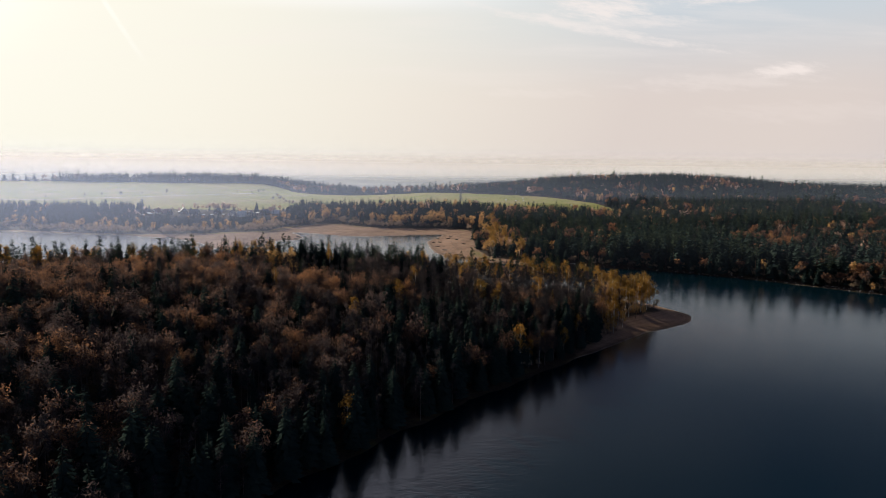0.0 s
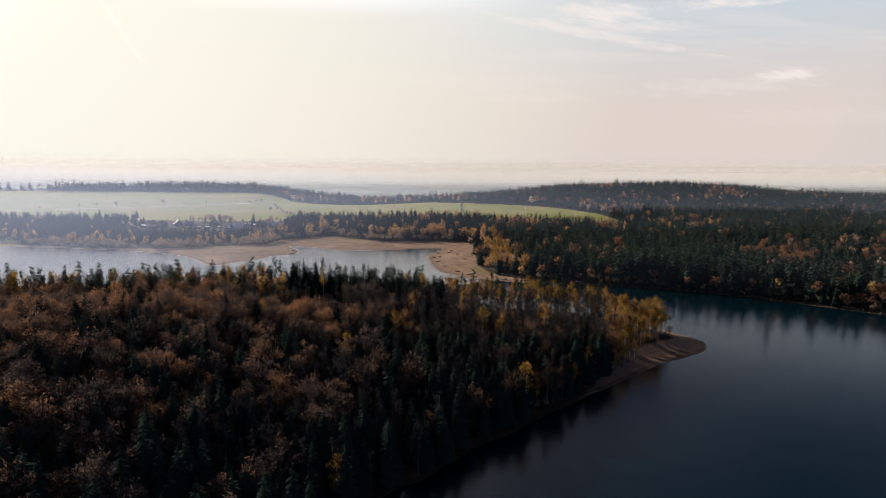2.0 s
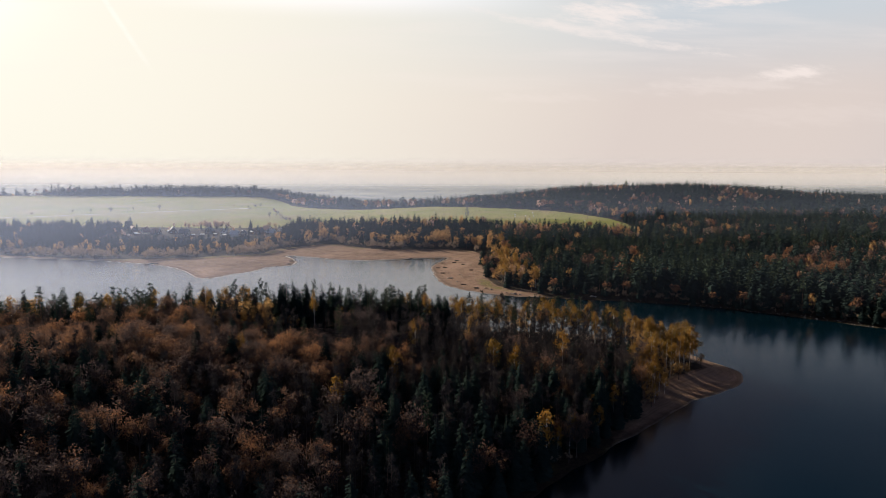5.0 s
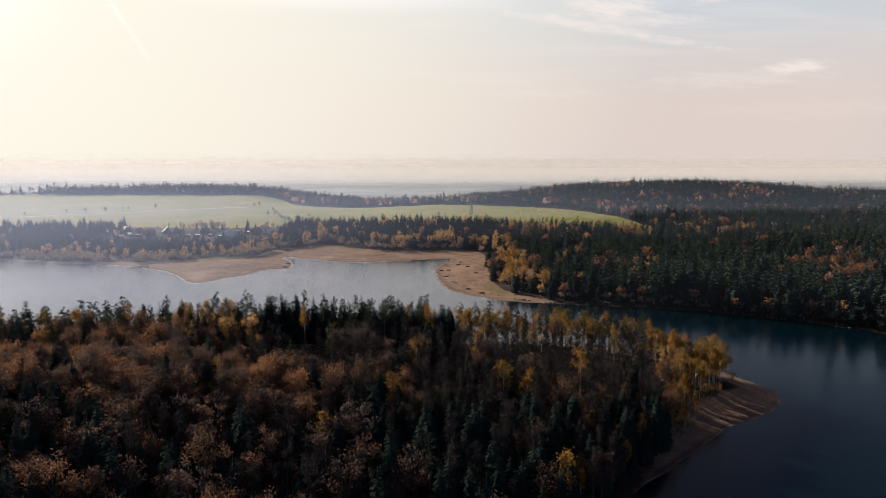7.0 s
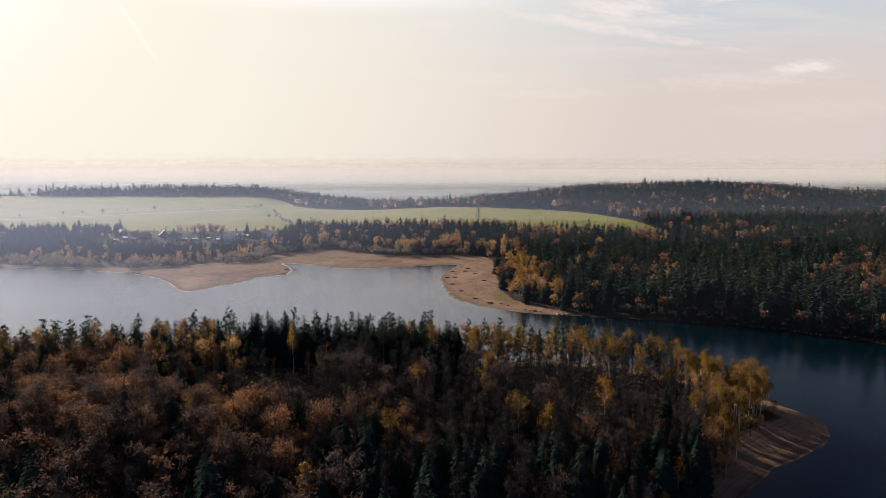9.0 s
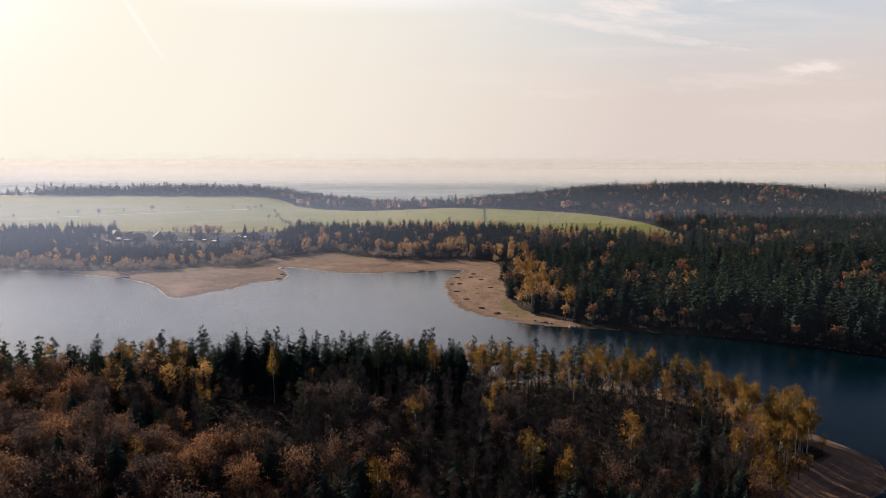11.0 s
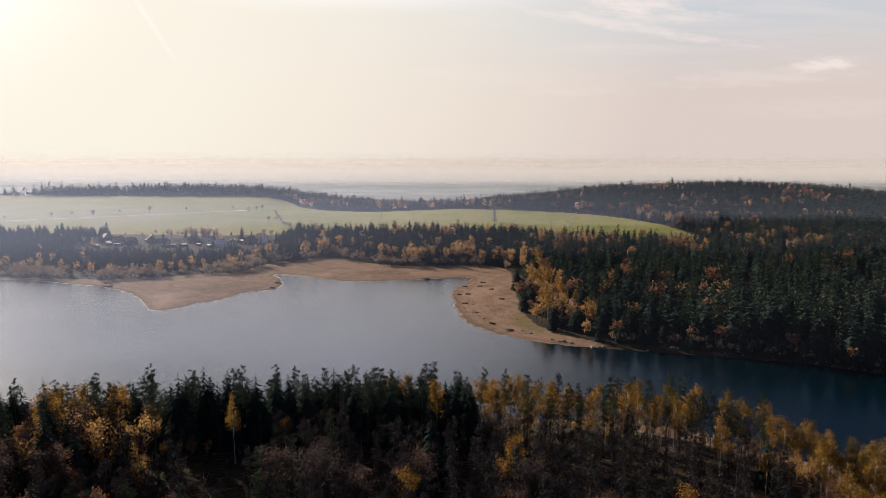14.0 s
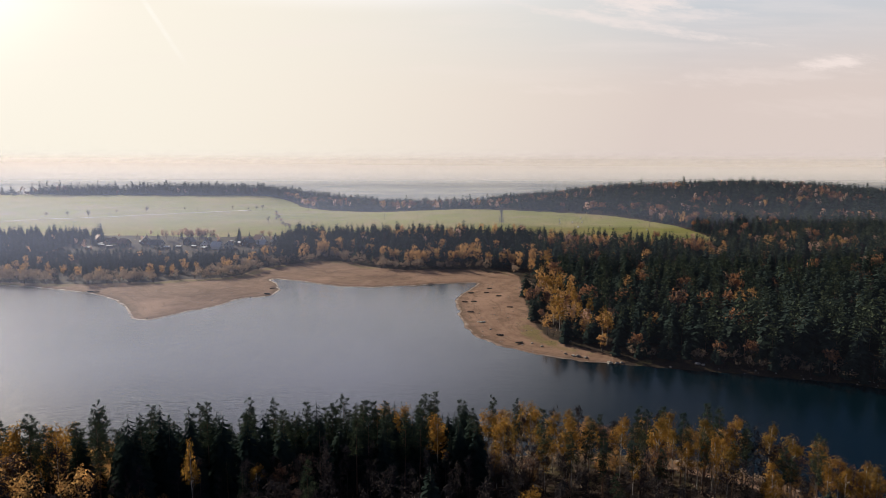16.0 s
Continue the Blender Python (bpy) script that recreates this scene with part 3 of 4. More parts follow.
FEW = {"maple": 60, "birch": 44, "oak": 60, "pine": 44, "spruce": 46, "larch": 34, "willow": 30, "aspen": 40}


class Wood:
    """Trees gathered into one mesh for each kind."""

    def __init__(self, name, counts, seed, variants=5):
        self.name, self.counts, self.sets = name, counts, {}
        rng = np.random.default_rng(seed)
        self.forms = {k: [f[0](rng, counts[k]) for _ in range(variants)] for k, f in KINDS.items()}
        self.rng = rng

    def put(self, kind, x, y, z, size):
        self.sets.setdefault(kind, []).append((x, y, z, size))

    def build(self, label):
        for kind, rows in self.sets.items():
            rows = np.array(rows)
            pick = self.rng.integers(0, len(self.forms[kind]), len(rows))
            turn = self.rng.random(len(rows)) * 6.28
            vs, qs, mi, n = [], [], [], 0
            for v, (wood, crown) in enumerate(self.forms[kind]):
                r, a = rows[pick == v], turn[pick == v]
                if not len(r):
                    continue
                tv, cq = np.concatenate([wood[0], crown[0]]), crown[1] + len(wood[0])
                ca, sa, s = np.cos(a)[:, None], np.sin(a)[:, None], r[:, 3:]
                stretch = self.rng.uniform(0.88, 1.12, (len(r), 1))
                out = np.stack([(tv[:, 0] * ca - tv[:, 1] * sa) * s + r[:, :1], (tv[:, 0] * sa + tv[:, 1] * ca) * s + r[:, 1:2],
                                tv[:, 2] * s * stretch + r[:, 2:3]], -1)
                vs.append(out.reshape(-1, 3))
                for tq, slot in ((wood[1], 0), (cq, 1)):
                    q = (tq[None] + (np.arange(len(r)) * len(tv))[:, None, None]).reshape(-1, tq.shape[1]) + n
                    qs += q.tolist()
                    mi.append(np.full(len(q), slot))
                n += len(r) * len(tv)
            fn, bark, thing, _ = KINDS[kind]
            ob = mesh_object(self.name + "_" + thing + "s", np.concatenate(vs), qs, [M[bark], M[kind]], np.concatenate(mi))
            tagged(ob, label + " of " + thing.replace("_", " ") + "s", "trees", kind="stuff")


class Grove:
    """Single trees that can be told apart, each with its trunk and crown."""

    def __init__(self, seed, variants=6, counts=FULL):
        rng = np.random.default_rng(seed)
        self.rng, self.forms, self.number = rng, {}, {}
        for k, (fn, bark, thing, label) in KINDS.items():
            self.forms[k] = []
            for _ in range(variants):
                wood, crown = fn(rng, counts[k])
                me = []
                for part_name, (v, q), mat in (("trunk", wood, M[bark]), ("crown", crown, M[k])):
                    d = bpy.data.meshes.new(thing + "_" + part_name)
                    d.from_pydata(v.tolist(), [], q.tolist())
                    d.materials.append(mat)
                    me.append(d)
                self.forms[k].append(me)

    def put(self, kind, x, y, z, size, group="trees of the wooded point", label=""):
        fn, bark, thing, words = KINDS[kind]
        self.number[kind] = self.number.get(kind, 0) + 1
        root = new(thing)
        tagged(root, label or words, thing.split("_")[1], group)
        root.matrix_world = Matrix.LocRotScale((x, y, z), Euler((0, 0, self.rng.random() * 6.28)), (size, size, size * self.rng.uniform(0.9, 1.1)))
        for part_name, d in zip(("trunk", "crown"), self.forms[kind][self.rng.integers(0, len(self.forms[kind]))]):
            ob = new(part_name, d)
            ob.parent = root
        return root


def scatter(rng, x0, x1, y0, y1, gap):
    """A jittered grid of places."""
    x, y = np.meshgrid(np.arange(x0, x1, gap), np.arange(y0, y1, gap))
    return (x + rng.uniform(-0.45, 0.45, x.shape) * gap).ravel(), (y + rng.uniform(-0.45, 0.45, x.shape) * gap).ravel()


def choose(rng, **share):
    return rng.choice(list(share), p=np.array(list(share.values()), float) / sum(share.values()))


rng = np.random.default_rng(7)
grove, thicket = Grove(11), Wood("point", {k: int(v * (0.46 if k == "oak" else 0.34 if k == "larch" else 0.62 if k == "spruce" else 0.4)) for k, v in FULL.items()}, 12)
r0 = np.random.default_rng(70)
CLEARING = (-43, 331, 9, 11)
x, y = scatter(rng, -330, 135, 40, 415, 4.6)
z, dp, _ = land(x, y)
tone = vnoise(x, y, 26, 9)
for px, py, pz, d, q in zip(x, y, z, dp, tone):
    south = py < 300 + px * 0.55
    margin = np.interp(px, [-60, 10, 50, 90, 115], [1, 2, 4, 11, 19]) if south else np.interp(px, [-40, 20, 60, 110], [3, 5, 7, 8])
    if d < margin or px > 119 or px < -0.66 * (py - 16) - 80 or (px < -0.66 * (py - 16) - 22 and r0.random() < 0.35):
        continue
    rim = south and d < margin + 13
    if ((px - CLEARING[0]) / CLEARING[2]) ** 2 + ((py - CLEARING[1]) / CLEARING[3]) ** 2 < 1:
        continue
    edge = np.interp(px, [-200, -60, -20, 20, 60, 110], [318, 342, 362, 370, 370, 362])
    north = py > edge
    near = 0.34 * (px + 44) - 0.94 * (py - 318)
    if 0 < near < 13 and abs(0.94 * (px + 44) + 0.34 * (py - 318)) < 10:
        if r0.random() < 0.95:
            thicket.put(r0.choice(["larch", "larch", "larch", "oak"]), px, py, pz, r0.uniform(0.28, 0.48))
        continue
    r = rng.random()
    if px > 92:
        if r < 0.12:
            continue
        kind, size = choose(rng, birch=0.58, maple=0.3, spruce=0.04, oak=0.08), rng.uniform(0.6, 0.95)
        size *= 0.85 if kind == "maple" else 1.0
    elif rim:
        kind, size = choose(rng, birch=0.015, spruce=0.5, larch=0.35, oak=0.1) if px < 76 else choose(rng, birch=0.5, larch=0.36, oak=0.1, spruce=0.04), rng.uniform(0.65, 0.95)
    elif north and px > 12:
        if r < 0.22:
            continue
        kind, size = choose(rng, birch=0.38, pine=0.28, larch=0.18, oak=0.07, maple=0.09), rng.uniform(0.62, 1.02)
        size *= 0.8 if kind == "maple" else 1.0
    elif north:
        kind = choose(rng, pine=0.5, spruce=0.48, birch=0.02) if px > -62 else choose(rng, pine=0.44, spruce=0.12, birch=0.22, maple=0.12, oak=0.1)
        size = rng.uniform(0.86, 1.06) if px > -62 else rng.uniform(0.8, 1.0)
    elif -66 < px < 40 and py > edge - 27:
        kind, size = choose(rng, larch=0.84, oak=0.08, birch=0.02, pine=0.06), rng.uniform(0.45, 0.8)
    elif px > 34 and py > 326:
        if r < 0.12:
            continue
        kind, size = choose(rng, larch=0.93, birch=0.05, spruce=0.02), rng.uniform(0.55, 0.85)
    elif px < -26 and px > -64 and py > 296:
        kind, size = choose(rng, larch=0.66, oak=0.2, pine=0.14), rng.uniform(0.5, 0.85)
    elif px < -26:
        kind = choose(rng, oak=0.7, larch=0.2, spruce=0.09, birch=0.01) if q > 0.33 and py > 262 else choose(rng, oak=0.42, larch=0.36, spruce=0.22) if q > 0.33 else choose(rng, oak=0.25, larch=0.35, spruce=0.4)
        size = rng.uniform(0.58, 0.92)
    else:
        kind = choose(rng, larch=0.72, spruce=0.12, birch=0.02, oak=0.14) if q > 0.42 and py < 292 else choose(rng, larch=0.84, spruce=0.03, oak=0.11, birch=0.02) if py > 292 else choose(rng, larch=0.5, spruce=0.38, pine=0.04, birch=0.01, oak=0.07)
        size = rng.uniform(0.65, 1.0)
    if kind == "oak" and rng.random() < 0.08:
        continue
    seen = -150 < px and py > 190 and abs(px) < 30 + 0.72 * py
    if seen and (py > 262 or rng.random() < 0.3) and grove.number.get(kind, 0) < 290:
        grove.put(kind, px, py, pz, size)
    else:
        thicket.put(kind, px, py, pz, size)
x, y = scatter(rng, 36, 127, 255, 375, 3.0)
z, dp, _ = land(x, y)
for px, py, pz, d in zip(x, y, z, dp):
    margin = np.interp(px, [-60, 10, 50, 90, 115], [1, 2, 4, 11, 19])
    if px < 119 and py < 300 + px * 0.55 and margin - (3 if px > 80 else 0) < d < margin + 11 and rng.random() < (0.75 if px < 84 else 0.62):
        kind, size = choose(rng, birch=0.1, spruce=0.25, maple=0.12, willow=0.25, larch=0.28) if px < 80 else choose(rng, birch=0.2, maple=0.5, willow=0.3), rng.uniform(0.34, 0.6)
        thicket.put(kind, px, py, pz, size * (1.1 if kind == "willow" else 1.0))
x, y = scatter(rng, -190, -35, 315, 352, 11)
for px, py, pz in zip(x, y, land(x, y)[0]):
    if rng.random() < 0.5:
        grove.put(choose(rng, pine=0.7, spruce=0.3), px, py, pz, rng.uniform(0.85, 1.05)) if abs(px + 42) > 14 else None
for px, py, size in ((117, 350, 0.72), (113, 345, 0.8), (108, 340, 0.72), (117, 357, 0.6), (112, 353, 0.85), (103, 337, 0.68), (97, 333, 0.66),
                     (116, 363, 0.66), (91, 329, 0.62), (107, 349, 0.8), (100, 344, 0.76), (85, 324, 0.6), (110, 360, 0.72), (104, 368, 0.66)):
    grove.put("birch", px, py, float(land(px, py)[0]), size)
for px, py, size in ((1, 288, 0.36), (11, 275, 0.4), (60, 326, 0.5), (46, 300, 0.4)):
    grove.put("birch", px, py, float(land(px, py)[0]), size)
for px, py, size in ((-66, 326, 0.85), (-60, 330, 0.9), (-72, 331, 0.95), (-57, 322, 0.7), (-79, 324, 0.9), (-84, 330, 0.85), (-74, 319, 0.75), (-104, 300, 0.9), (17, 345, 0.6), (20, 348, 0.5)):
    grove.put("maple", px, py, float(land(px, py)[0]), size)
for px, py, size in ((-53, 339, 0.75), (-56, 340, 0.65), (-50, 341, 0.6), (-59, 338, 0.6)):
    grove.put("maple", px, py, float(land(px, py)[0]), size * 0.5, label="low bushy maple with bright yellow autumn leaves")
slender = grove.put("birch", -43, 338, float(land(-43, 338)[0]), 0.95, label="slender birch with a narrow orange crown")
slender.matrix_world = slender.matrix_world @ Matrix.Diagonal((0.5, 0.5, 1.0, 1.0))
x, y = scatter(rng, -66, 12, 340, 408, 3.5)
z, dp, _ = land(x, y)
for px, py, pz, d in zip(x, y, z, dp):
    if d > 3 and py > np.interp(px, [-60, -20, 20], [347, 366, 374]) and rng.random() < 0.9:
        thicket.put(choose(rng, pine=0.25, spruce=0.75), px, py, pz, rng.uniform(0.5, 0.86))
x, y = scatter(rng, 10, 112, 350, 415, 3.2)
z, dp, _ = land(x, y)
for px, py, pz, d in zip(x, y, z, dp):
    if 3 < d < 17 and rng.random() < 0.5:
        kind = choose(rng, willow=0.75, larch=0.15, birch=0.1)
        thicket.put(kind, px, py, pz, rng.uniform(0.25, 0.45) * (1.4 if kind == "willow" else 1.0))
thicket.build("dense autumn wood")

hill, belt = Wood("hillside", {**HALF, "maple": 300, "oak": 240}, 21), Wood("far_shore", {**HALF, "maple": 420, "willow": 210}, 22)
x, y = scatter(rng, -560, 560, 290, 960, 6.6)
z, dp, df = land(x, y)
wd, md = inland(WOODS, x, y), inland(MEADOW, x, y)
tone, tint = vnoise(x, y, 34, 5), vnoise(x, y, 13, 6)
for px, py, pz, d, m, q, p in zip(x, y, z, wd, md, tone, tint):
    if d < 0 or m > -3 or abs(px) > 60 + 0.66 * py or pz < 0.6 or rng.random() < 0.1:
        continue
    if px < 75 and py > 640 or px < -60:
        low_side = -345 < px < -150
        if d < 11:
            if p < 0.45 or rng.random() < 0.25:
                continue
            kind, size = "willow", rng.uniform(0.6, 1.25)
        elif d < 30:
            kind, size = choose(rng, maple=0.26, willow=0.54, spruce=0.2) if px < -125 else choose(rng, maple=0.56, willow=0.12, spruce=0.32), rng.uniform(0.7, 1.1)
        else:
            kind = choose(rng, spruce=0.95, maple=0.04, larch=0.01) if q > 0.3 or px < -125 else choose(rng, maple=0.3, spruce=0.65, aspen=0.05)
            size = rng.uniform(0.65, 0.95)
        if low_side:
            if py > 792:
                if rng.random() < 0.72:
                    continue
                kind, size = choose(rng, willow=0.6, aspen=0.2, spruce=0.2), rng.uniform(0.3, 0.5)
            elif kind == "spruce":
                size = rng.uniform(0.4, 0.58)
            elif kind != "willow":
                size *= 0.72
        elif px <= -345:
            size *= 0.8
        belt.put(kind, px, py, pz, size)
        continue
    if d < 7:
        kind, size = choose(rng, willow=0.4, maple=0.08, oak=0.12, spruce=0.4), rng.uniform(0.5, 0.85)
    elif px < 82 and d < 26 and py > 510:
        kind, size = choose(rng, birch=0.34, maple=0.5, oak=0.04, aspen=0.04, spruce=0.08), rng.uniform(0.65, 1.0)
    elif px > 240 and py < 640:
        kind = choose(rng, larch=0.3, oak=0.2, aspen=0.04, maple=0.06, spruce=0.4) if p > 0.52 else choose(rng, spruce=0.8, pine=0.08, larch=0.12)
        size = rng.uniform(0.7, 1.0)
    else:
        warm = (py > 745 and 0.5 * p + 0.5 * q > 0.54 and px < 330) or p > 0.88
        kind = choose(rng, oak=0.1, maple=0.4, aspen=0.16, spruce=0.34) if warm else choose(rng, spruce=0.6, larch=0.07, pine=0.3, oak=0.03)
        size = rng.uniform(0.7, 1.08)
    if m > -45 and py > 700:
        size *= 0.72
    if px > 130 and d < 70 and py < 640 and kind in ("spruce", "pine", "larch"):
        size *= 1.2
    hill.put(kind, px, py, pz, size)
x, y = scatter(rng, 66, 440, 260, 520, 3.4)
z, dp, df = land(x, y)
for px, py, pz, d in zip(x, y, z, df):
    if np.interp(px, [66, 110, 160], [9, 5, 1.5]) < d < 11 and rng.random() < 0.8:
        kind, size = choose(rng, willow=0.42, oak=0.1, spruce=0.4, larch=0.06, maple=0.02), rng.uniform(0.35, 0.66)
        hill.put(kind, px, py, pz, size * (1.5 if kind == "willow" else 1.0))
x, y = scatter(rng, -440, 40, 640, 800, 5.2)
z, dp, df = land(x, y)
for px, py, pz, d in zip(x, y, z, inland(WOODS, x, y)):
    if -3 < d < 16 and vnoise(px, py, 11, 17) > 0.46 and rng.random() < 0.8:
        belt.put("willow", px, py, pz, rng.uniform(0.8, 1.5))
hill.build("autumn wood on the far hillside")
belt.build("lakeside belt")

ridge = Wood("ridge", FEW, 31)
x, y = scatter(rng, -1100, 1150, 900, 1480, 11.0)
z, dp, df = land(x, y)
md = inland(MEADOW, x, y)
tone, tint = vnoise(x, y, 60, 5), vnoise(x, y, 18, 6)
for px, py, pz, m, q, p in zip(x, y, z, md, tone, tint):
    if m > -4 or py < 960 or abs(px) > 80 + 0.68 * py or (px < 40 and py < 1060):
        continue
    if px < -235 and py > 1400 or px < 20 and py > 1430:
        continue
    kind = choose(rng, oak=0.5, maple=0.06, aspen=0.24, spruce=0.2) if 0.5 * p + 0.5 * q > 0.6 else choose(rng, spruce=0.92, larch=0.03, pine=0.05)
    ridge.put(kind, px, py, pz, rng.uniform(0.75, 1.1) * (0.8 if kind in ("oak", "aspen") else 1.0))
x, y = scatter(rng, -680, -60, 1338, 1390, 5.0)
z, dp, df = land(x, y)
for px, py, pz, m in zip(x, y, z, inland(MEADOW, x, y)):
    if m < -3 and vnoise(np.float64(px), np.float64(3.0), 45, 2) > 0.2:
        ridge.put(choose(rng, spruce=0.75, larch=0.15, pine=0.1), px, py, pz, rng.uniform(0.95, 1.15) * np.interp(px, [-250, -130], [1.0, 0.75]))
ridge.build("distant wooded ridge")



# ---- tools for built things ----
def part(name, bm, mat, parent, label="", smooth=False):
    me = bpy.data.meshes.new(name)
    bmesh.ops.recalc_face_normals(bm, faces=bm.faces)
    bm.to_mesh(me)
    bm.free()
    me.materials.append(mat)
    me.polygons.foreach_set("use_smooth", np.full(len(me.polygons), smooth))
    ob = new(name, me)
    ob.parent = parent
    return tagged(ob, label) if label else ob


def box(bm, x0, x1, y0, y1, z0, z1, bevel=0.0):
    made = bmesh.ops.create_cube(bm, size=1)["verts"]
    for v in made:
        v.co = Vector((x0 if v.co.x < 0 else x1, y0 if v.co.y < 0 else y1, z0 if v.co.z < 0 else z1))
    if bevel:
        bmesh.ops.bevel(bm, geom=[e for e in bm.edges if e.verts[0] in made], offset=bevel, segments=1, affect="EDGES")
    return bm


def bar(bm, a, b, r, sides=4):
    a, b = Vector(a), Vector(b)
    m = Matrix.Translation((a + b) / 2) @ (b - a).to_track_quat("Z", "Y").to_matrix().to_4x4()
    bmesh.ops.create_cone(bm, cap_ends=True, segments=sides, radius1=r, radius2=r, depth=(b - a).length, matrix=m)
    return bm


def height(x, y):
    return float(land(x, y)[0])


def lump(rng, size, flat=0.6):
    """A weathered boulder."""
    bm = bmesh.new()
    bmesh.ops.create_icosphere(bm, subdivisions=2, radius=size)
    for v in bm.verts:
        v.co *= 1 + rng.uniform(-0.22, 0.22)
        v.co.z *= flat
    return bm


# ---- village behind the far shore ----
WALLS = {"white": plain("white_plaster", (0.72, 0.68, 0.62), 0.85), "cream": plain("cream_plaster", (0.52, 0.44, 0.32), 0.85),
         "timber": plain("dark_timber", (0.09, 0.055, 0.035), 0.8)}
ROOFS = {"dark grey": plain("slate_roof", (0.07, 0.07, 0.075), 0.7), "red-brown": plain("tile_roof", (0.17, 0.065, 0.04), 0.8),
         "pale metal": plain("sheet_roof", (0.62, 0.62, 0.62), 0.95, 0.0, 0.1)}
PANE = plain("window_glass", (0.03, 0.035, 0.04), 0.15, 0.0, 0.1)
FRAME = plain("window_frame", (0.6, 0.57, 0.52), 0.6)
BRICK = plain("chimney_brick", (0.22, 0.09, 0.06), 0.9)
DOOR = plain("door_wood", (0.12, 0.06, 0.03), 0.6)


def house(x, y, turn, w, d, h, wall, roof):
    root = new("house")
    tagged(root, "small %s house with a steep %s gable roof" % (wall, roof), "house", "houses of the village")
    root.matrix_world = pose(x, y, height(x, y) - 0.3, 0, 0, turn)
    rise = w * 0.5
    bm = box(bmesh.new(), -w / 2, w / 2, -d / 2, d / 2, 0, h)
    gable = bmesh.new()
    part("wall", bm, WALLS[wall], root)
    for e in (-d / 2, d / 2 - 0.3):
        a = [gable.verts.new(c) for c in ((-w / 2, e, h), (w / 2, e, h), (0, e, h + rise), (-w / 2, e + 0.3, h), (w / 2, e + 0.3, h), (0, e + 0.3, h + rise))]
        for f in ((0, 1, 2), (5, 4, 3), (0, 3, 4, 1), (1, 4, 5, 2), (2, 5, 3, 0)):
            gable.faces.new([a[k] for k in f])
    part("gable", gable, WALLS[wall], root)
    bm = bmesh.new()
    for sgn in (-1, 1):
        o = 0.5
        c = [(sgn * (w / 2 + o), -d / 2 - o, h - o), (sgn * (w / 2 + o), d / 2 + o, h - o), (0, d / 2 + o, h + rise), (0, -d / 2 - o, h + rise)]
        lo = [bm.verts.new(p) for p in c]
        hi = [bm.verts.new((p[0], p[1], p[2] + 0.25)) for p in c]
        for f in ((lo[0], lo[1], lo[2], lo[3]), (hi[3], hi[2], hi[1], hi[0])):
            bm.faces.new(f)
        for k in range(4):
            bm.faces.new((lo[k], hi[k], hi[(k + 1) % 4], lo[(k + 1) % 4]))
    slopes = part("roof", bm, ROOFS[roof], root)
    part("chimney", box(bmesh.new(), w * 0.12, w * 0.12 + 0.7, 0.4, 1.1, h + rise * 0.5, h + rise + 0.9), BRICK, slopes)
    for k in range(3):
        cx = -w * 0.3 + k * w * 0.3
        if k == 1:
            part("door", box(bmesh.new(), cx - 0.5, cx + 0.5, -d / 2 - 0.06, -d / 2 + 0.02, 0.3, 2.35), DOOR, root)
            cz = h + 0.6
        else:
            cz = h * 0.38
        win = part("window", box(bmesh.new(), cx - 0.65, cx + 0.65, -d / 2 - 0.07, -d / 2 + 0.02, cz, cz + 1.3), FRAME, root)
        part("pane", box(bmesh.new(), cx - 0.55, cx + 0.55, -d / 2 - 0.09, -d / 2 - 0.05, cz + 0.1, cz + 1.2), PANE, win)
    return root


for row in ((-280, 855, 20, 8.5, 10, 3.4, "timber", "dark grey"), (-311, 852, -15, 8, 11, 3.2, "cream", "red-brown"),
            (-296, 846, 70, 7.5, 9, 3.0, "timber", "red-brown"), (-219, 842, 10, 8, 9, 3.4, "white", "dark grey"),
            (-205, 832, 80, 7, 9, 3.0, "white", "pale metal"), (-196, 836, 5, 7, 8, 3.2, "cream", "dark grey"),
            (-183, 853, -25, 8, 10, 3.5, "timber", "dark grey"), (-178, 872, 60, 8, 9, 3.2, "white", "red-brown"),
            (-147, 884, 15, 7.5, 9, 3.2, "white", "pale metal"), (-262, 838, 85, 8, 10, 3.2, "cream", "dark grey"),
            (-160, 862, 5, 7, 8, 3.0, "white", "pale metal"), (-330, 866, 40, 8, 10, 3.2, "timber", "red-brown"),
            (-240, 858, -10, 8, 9, 3.2, "timber", "dark grey"), (-168, 846, 75, 6.5, 8, 2.8, "cream", "pale metal")):
    house(*row)


def shed(x, y, turn, w, d, h, pale):
    root = new("shed")
    tagged(root, "low timber shed with a %s sheet roof" % ("bright" if pale else "dark"), "shed", "sheds of the village")
    root.matrix_world = pose(x, y, height(x, y) - 0.2, 0, 0, turn)
    part("wall", box(bmesh.new(), -w / 2, w / 2, -d / 2, d / 2, 0, h), WALLS["timber"], root)
    bm = box(bmesh.new(), -w / 2 - 0.3, w / 2 + 0.3, -d / 2 - 0.3, d / 2 + 0.3, h + 0.01, h + 0.14)
    for v in bm.verts:
        v.co.z += 0.12 * v.co.y + 0.06 * d
    part("roof", bm, ROOFS["pale metal" if pale else "dark grey"], root)
    part("door", box(bmesh.new(), -0.6, 0.6, -d / 2 - 0.06, -d / 2 + 0.01, 0.1, 1.9), DOOR, root)


r_shed = random.Random(5)
for k in range(20):
    shed(r_shed.uniform(-320, -150), r_shed.uniform(822, 862), r_shed.uniform(-40, 40), r_shed.uniform(3, 5.5), r_shed.uniform(2.5, 4), 2.2, r_shed.random() < 0.6)

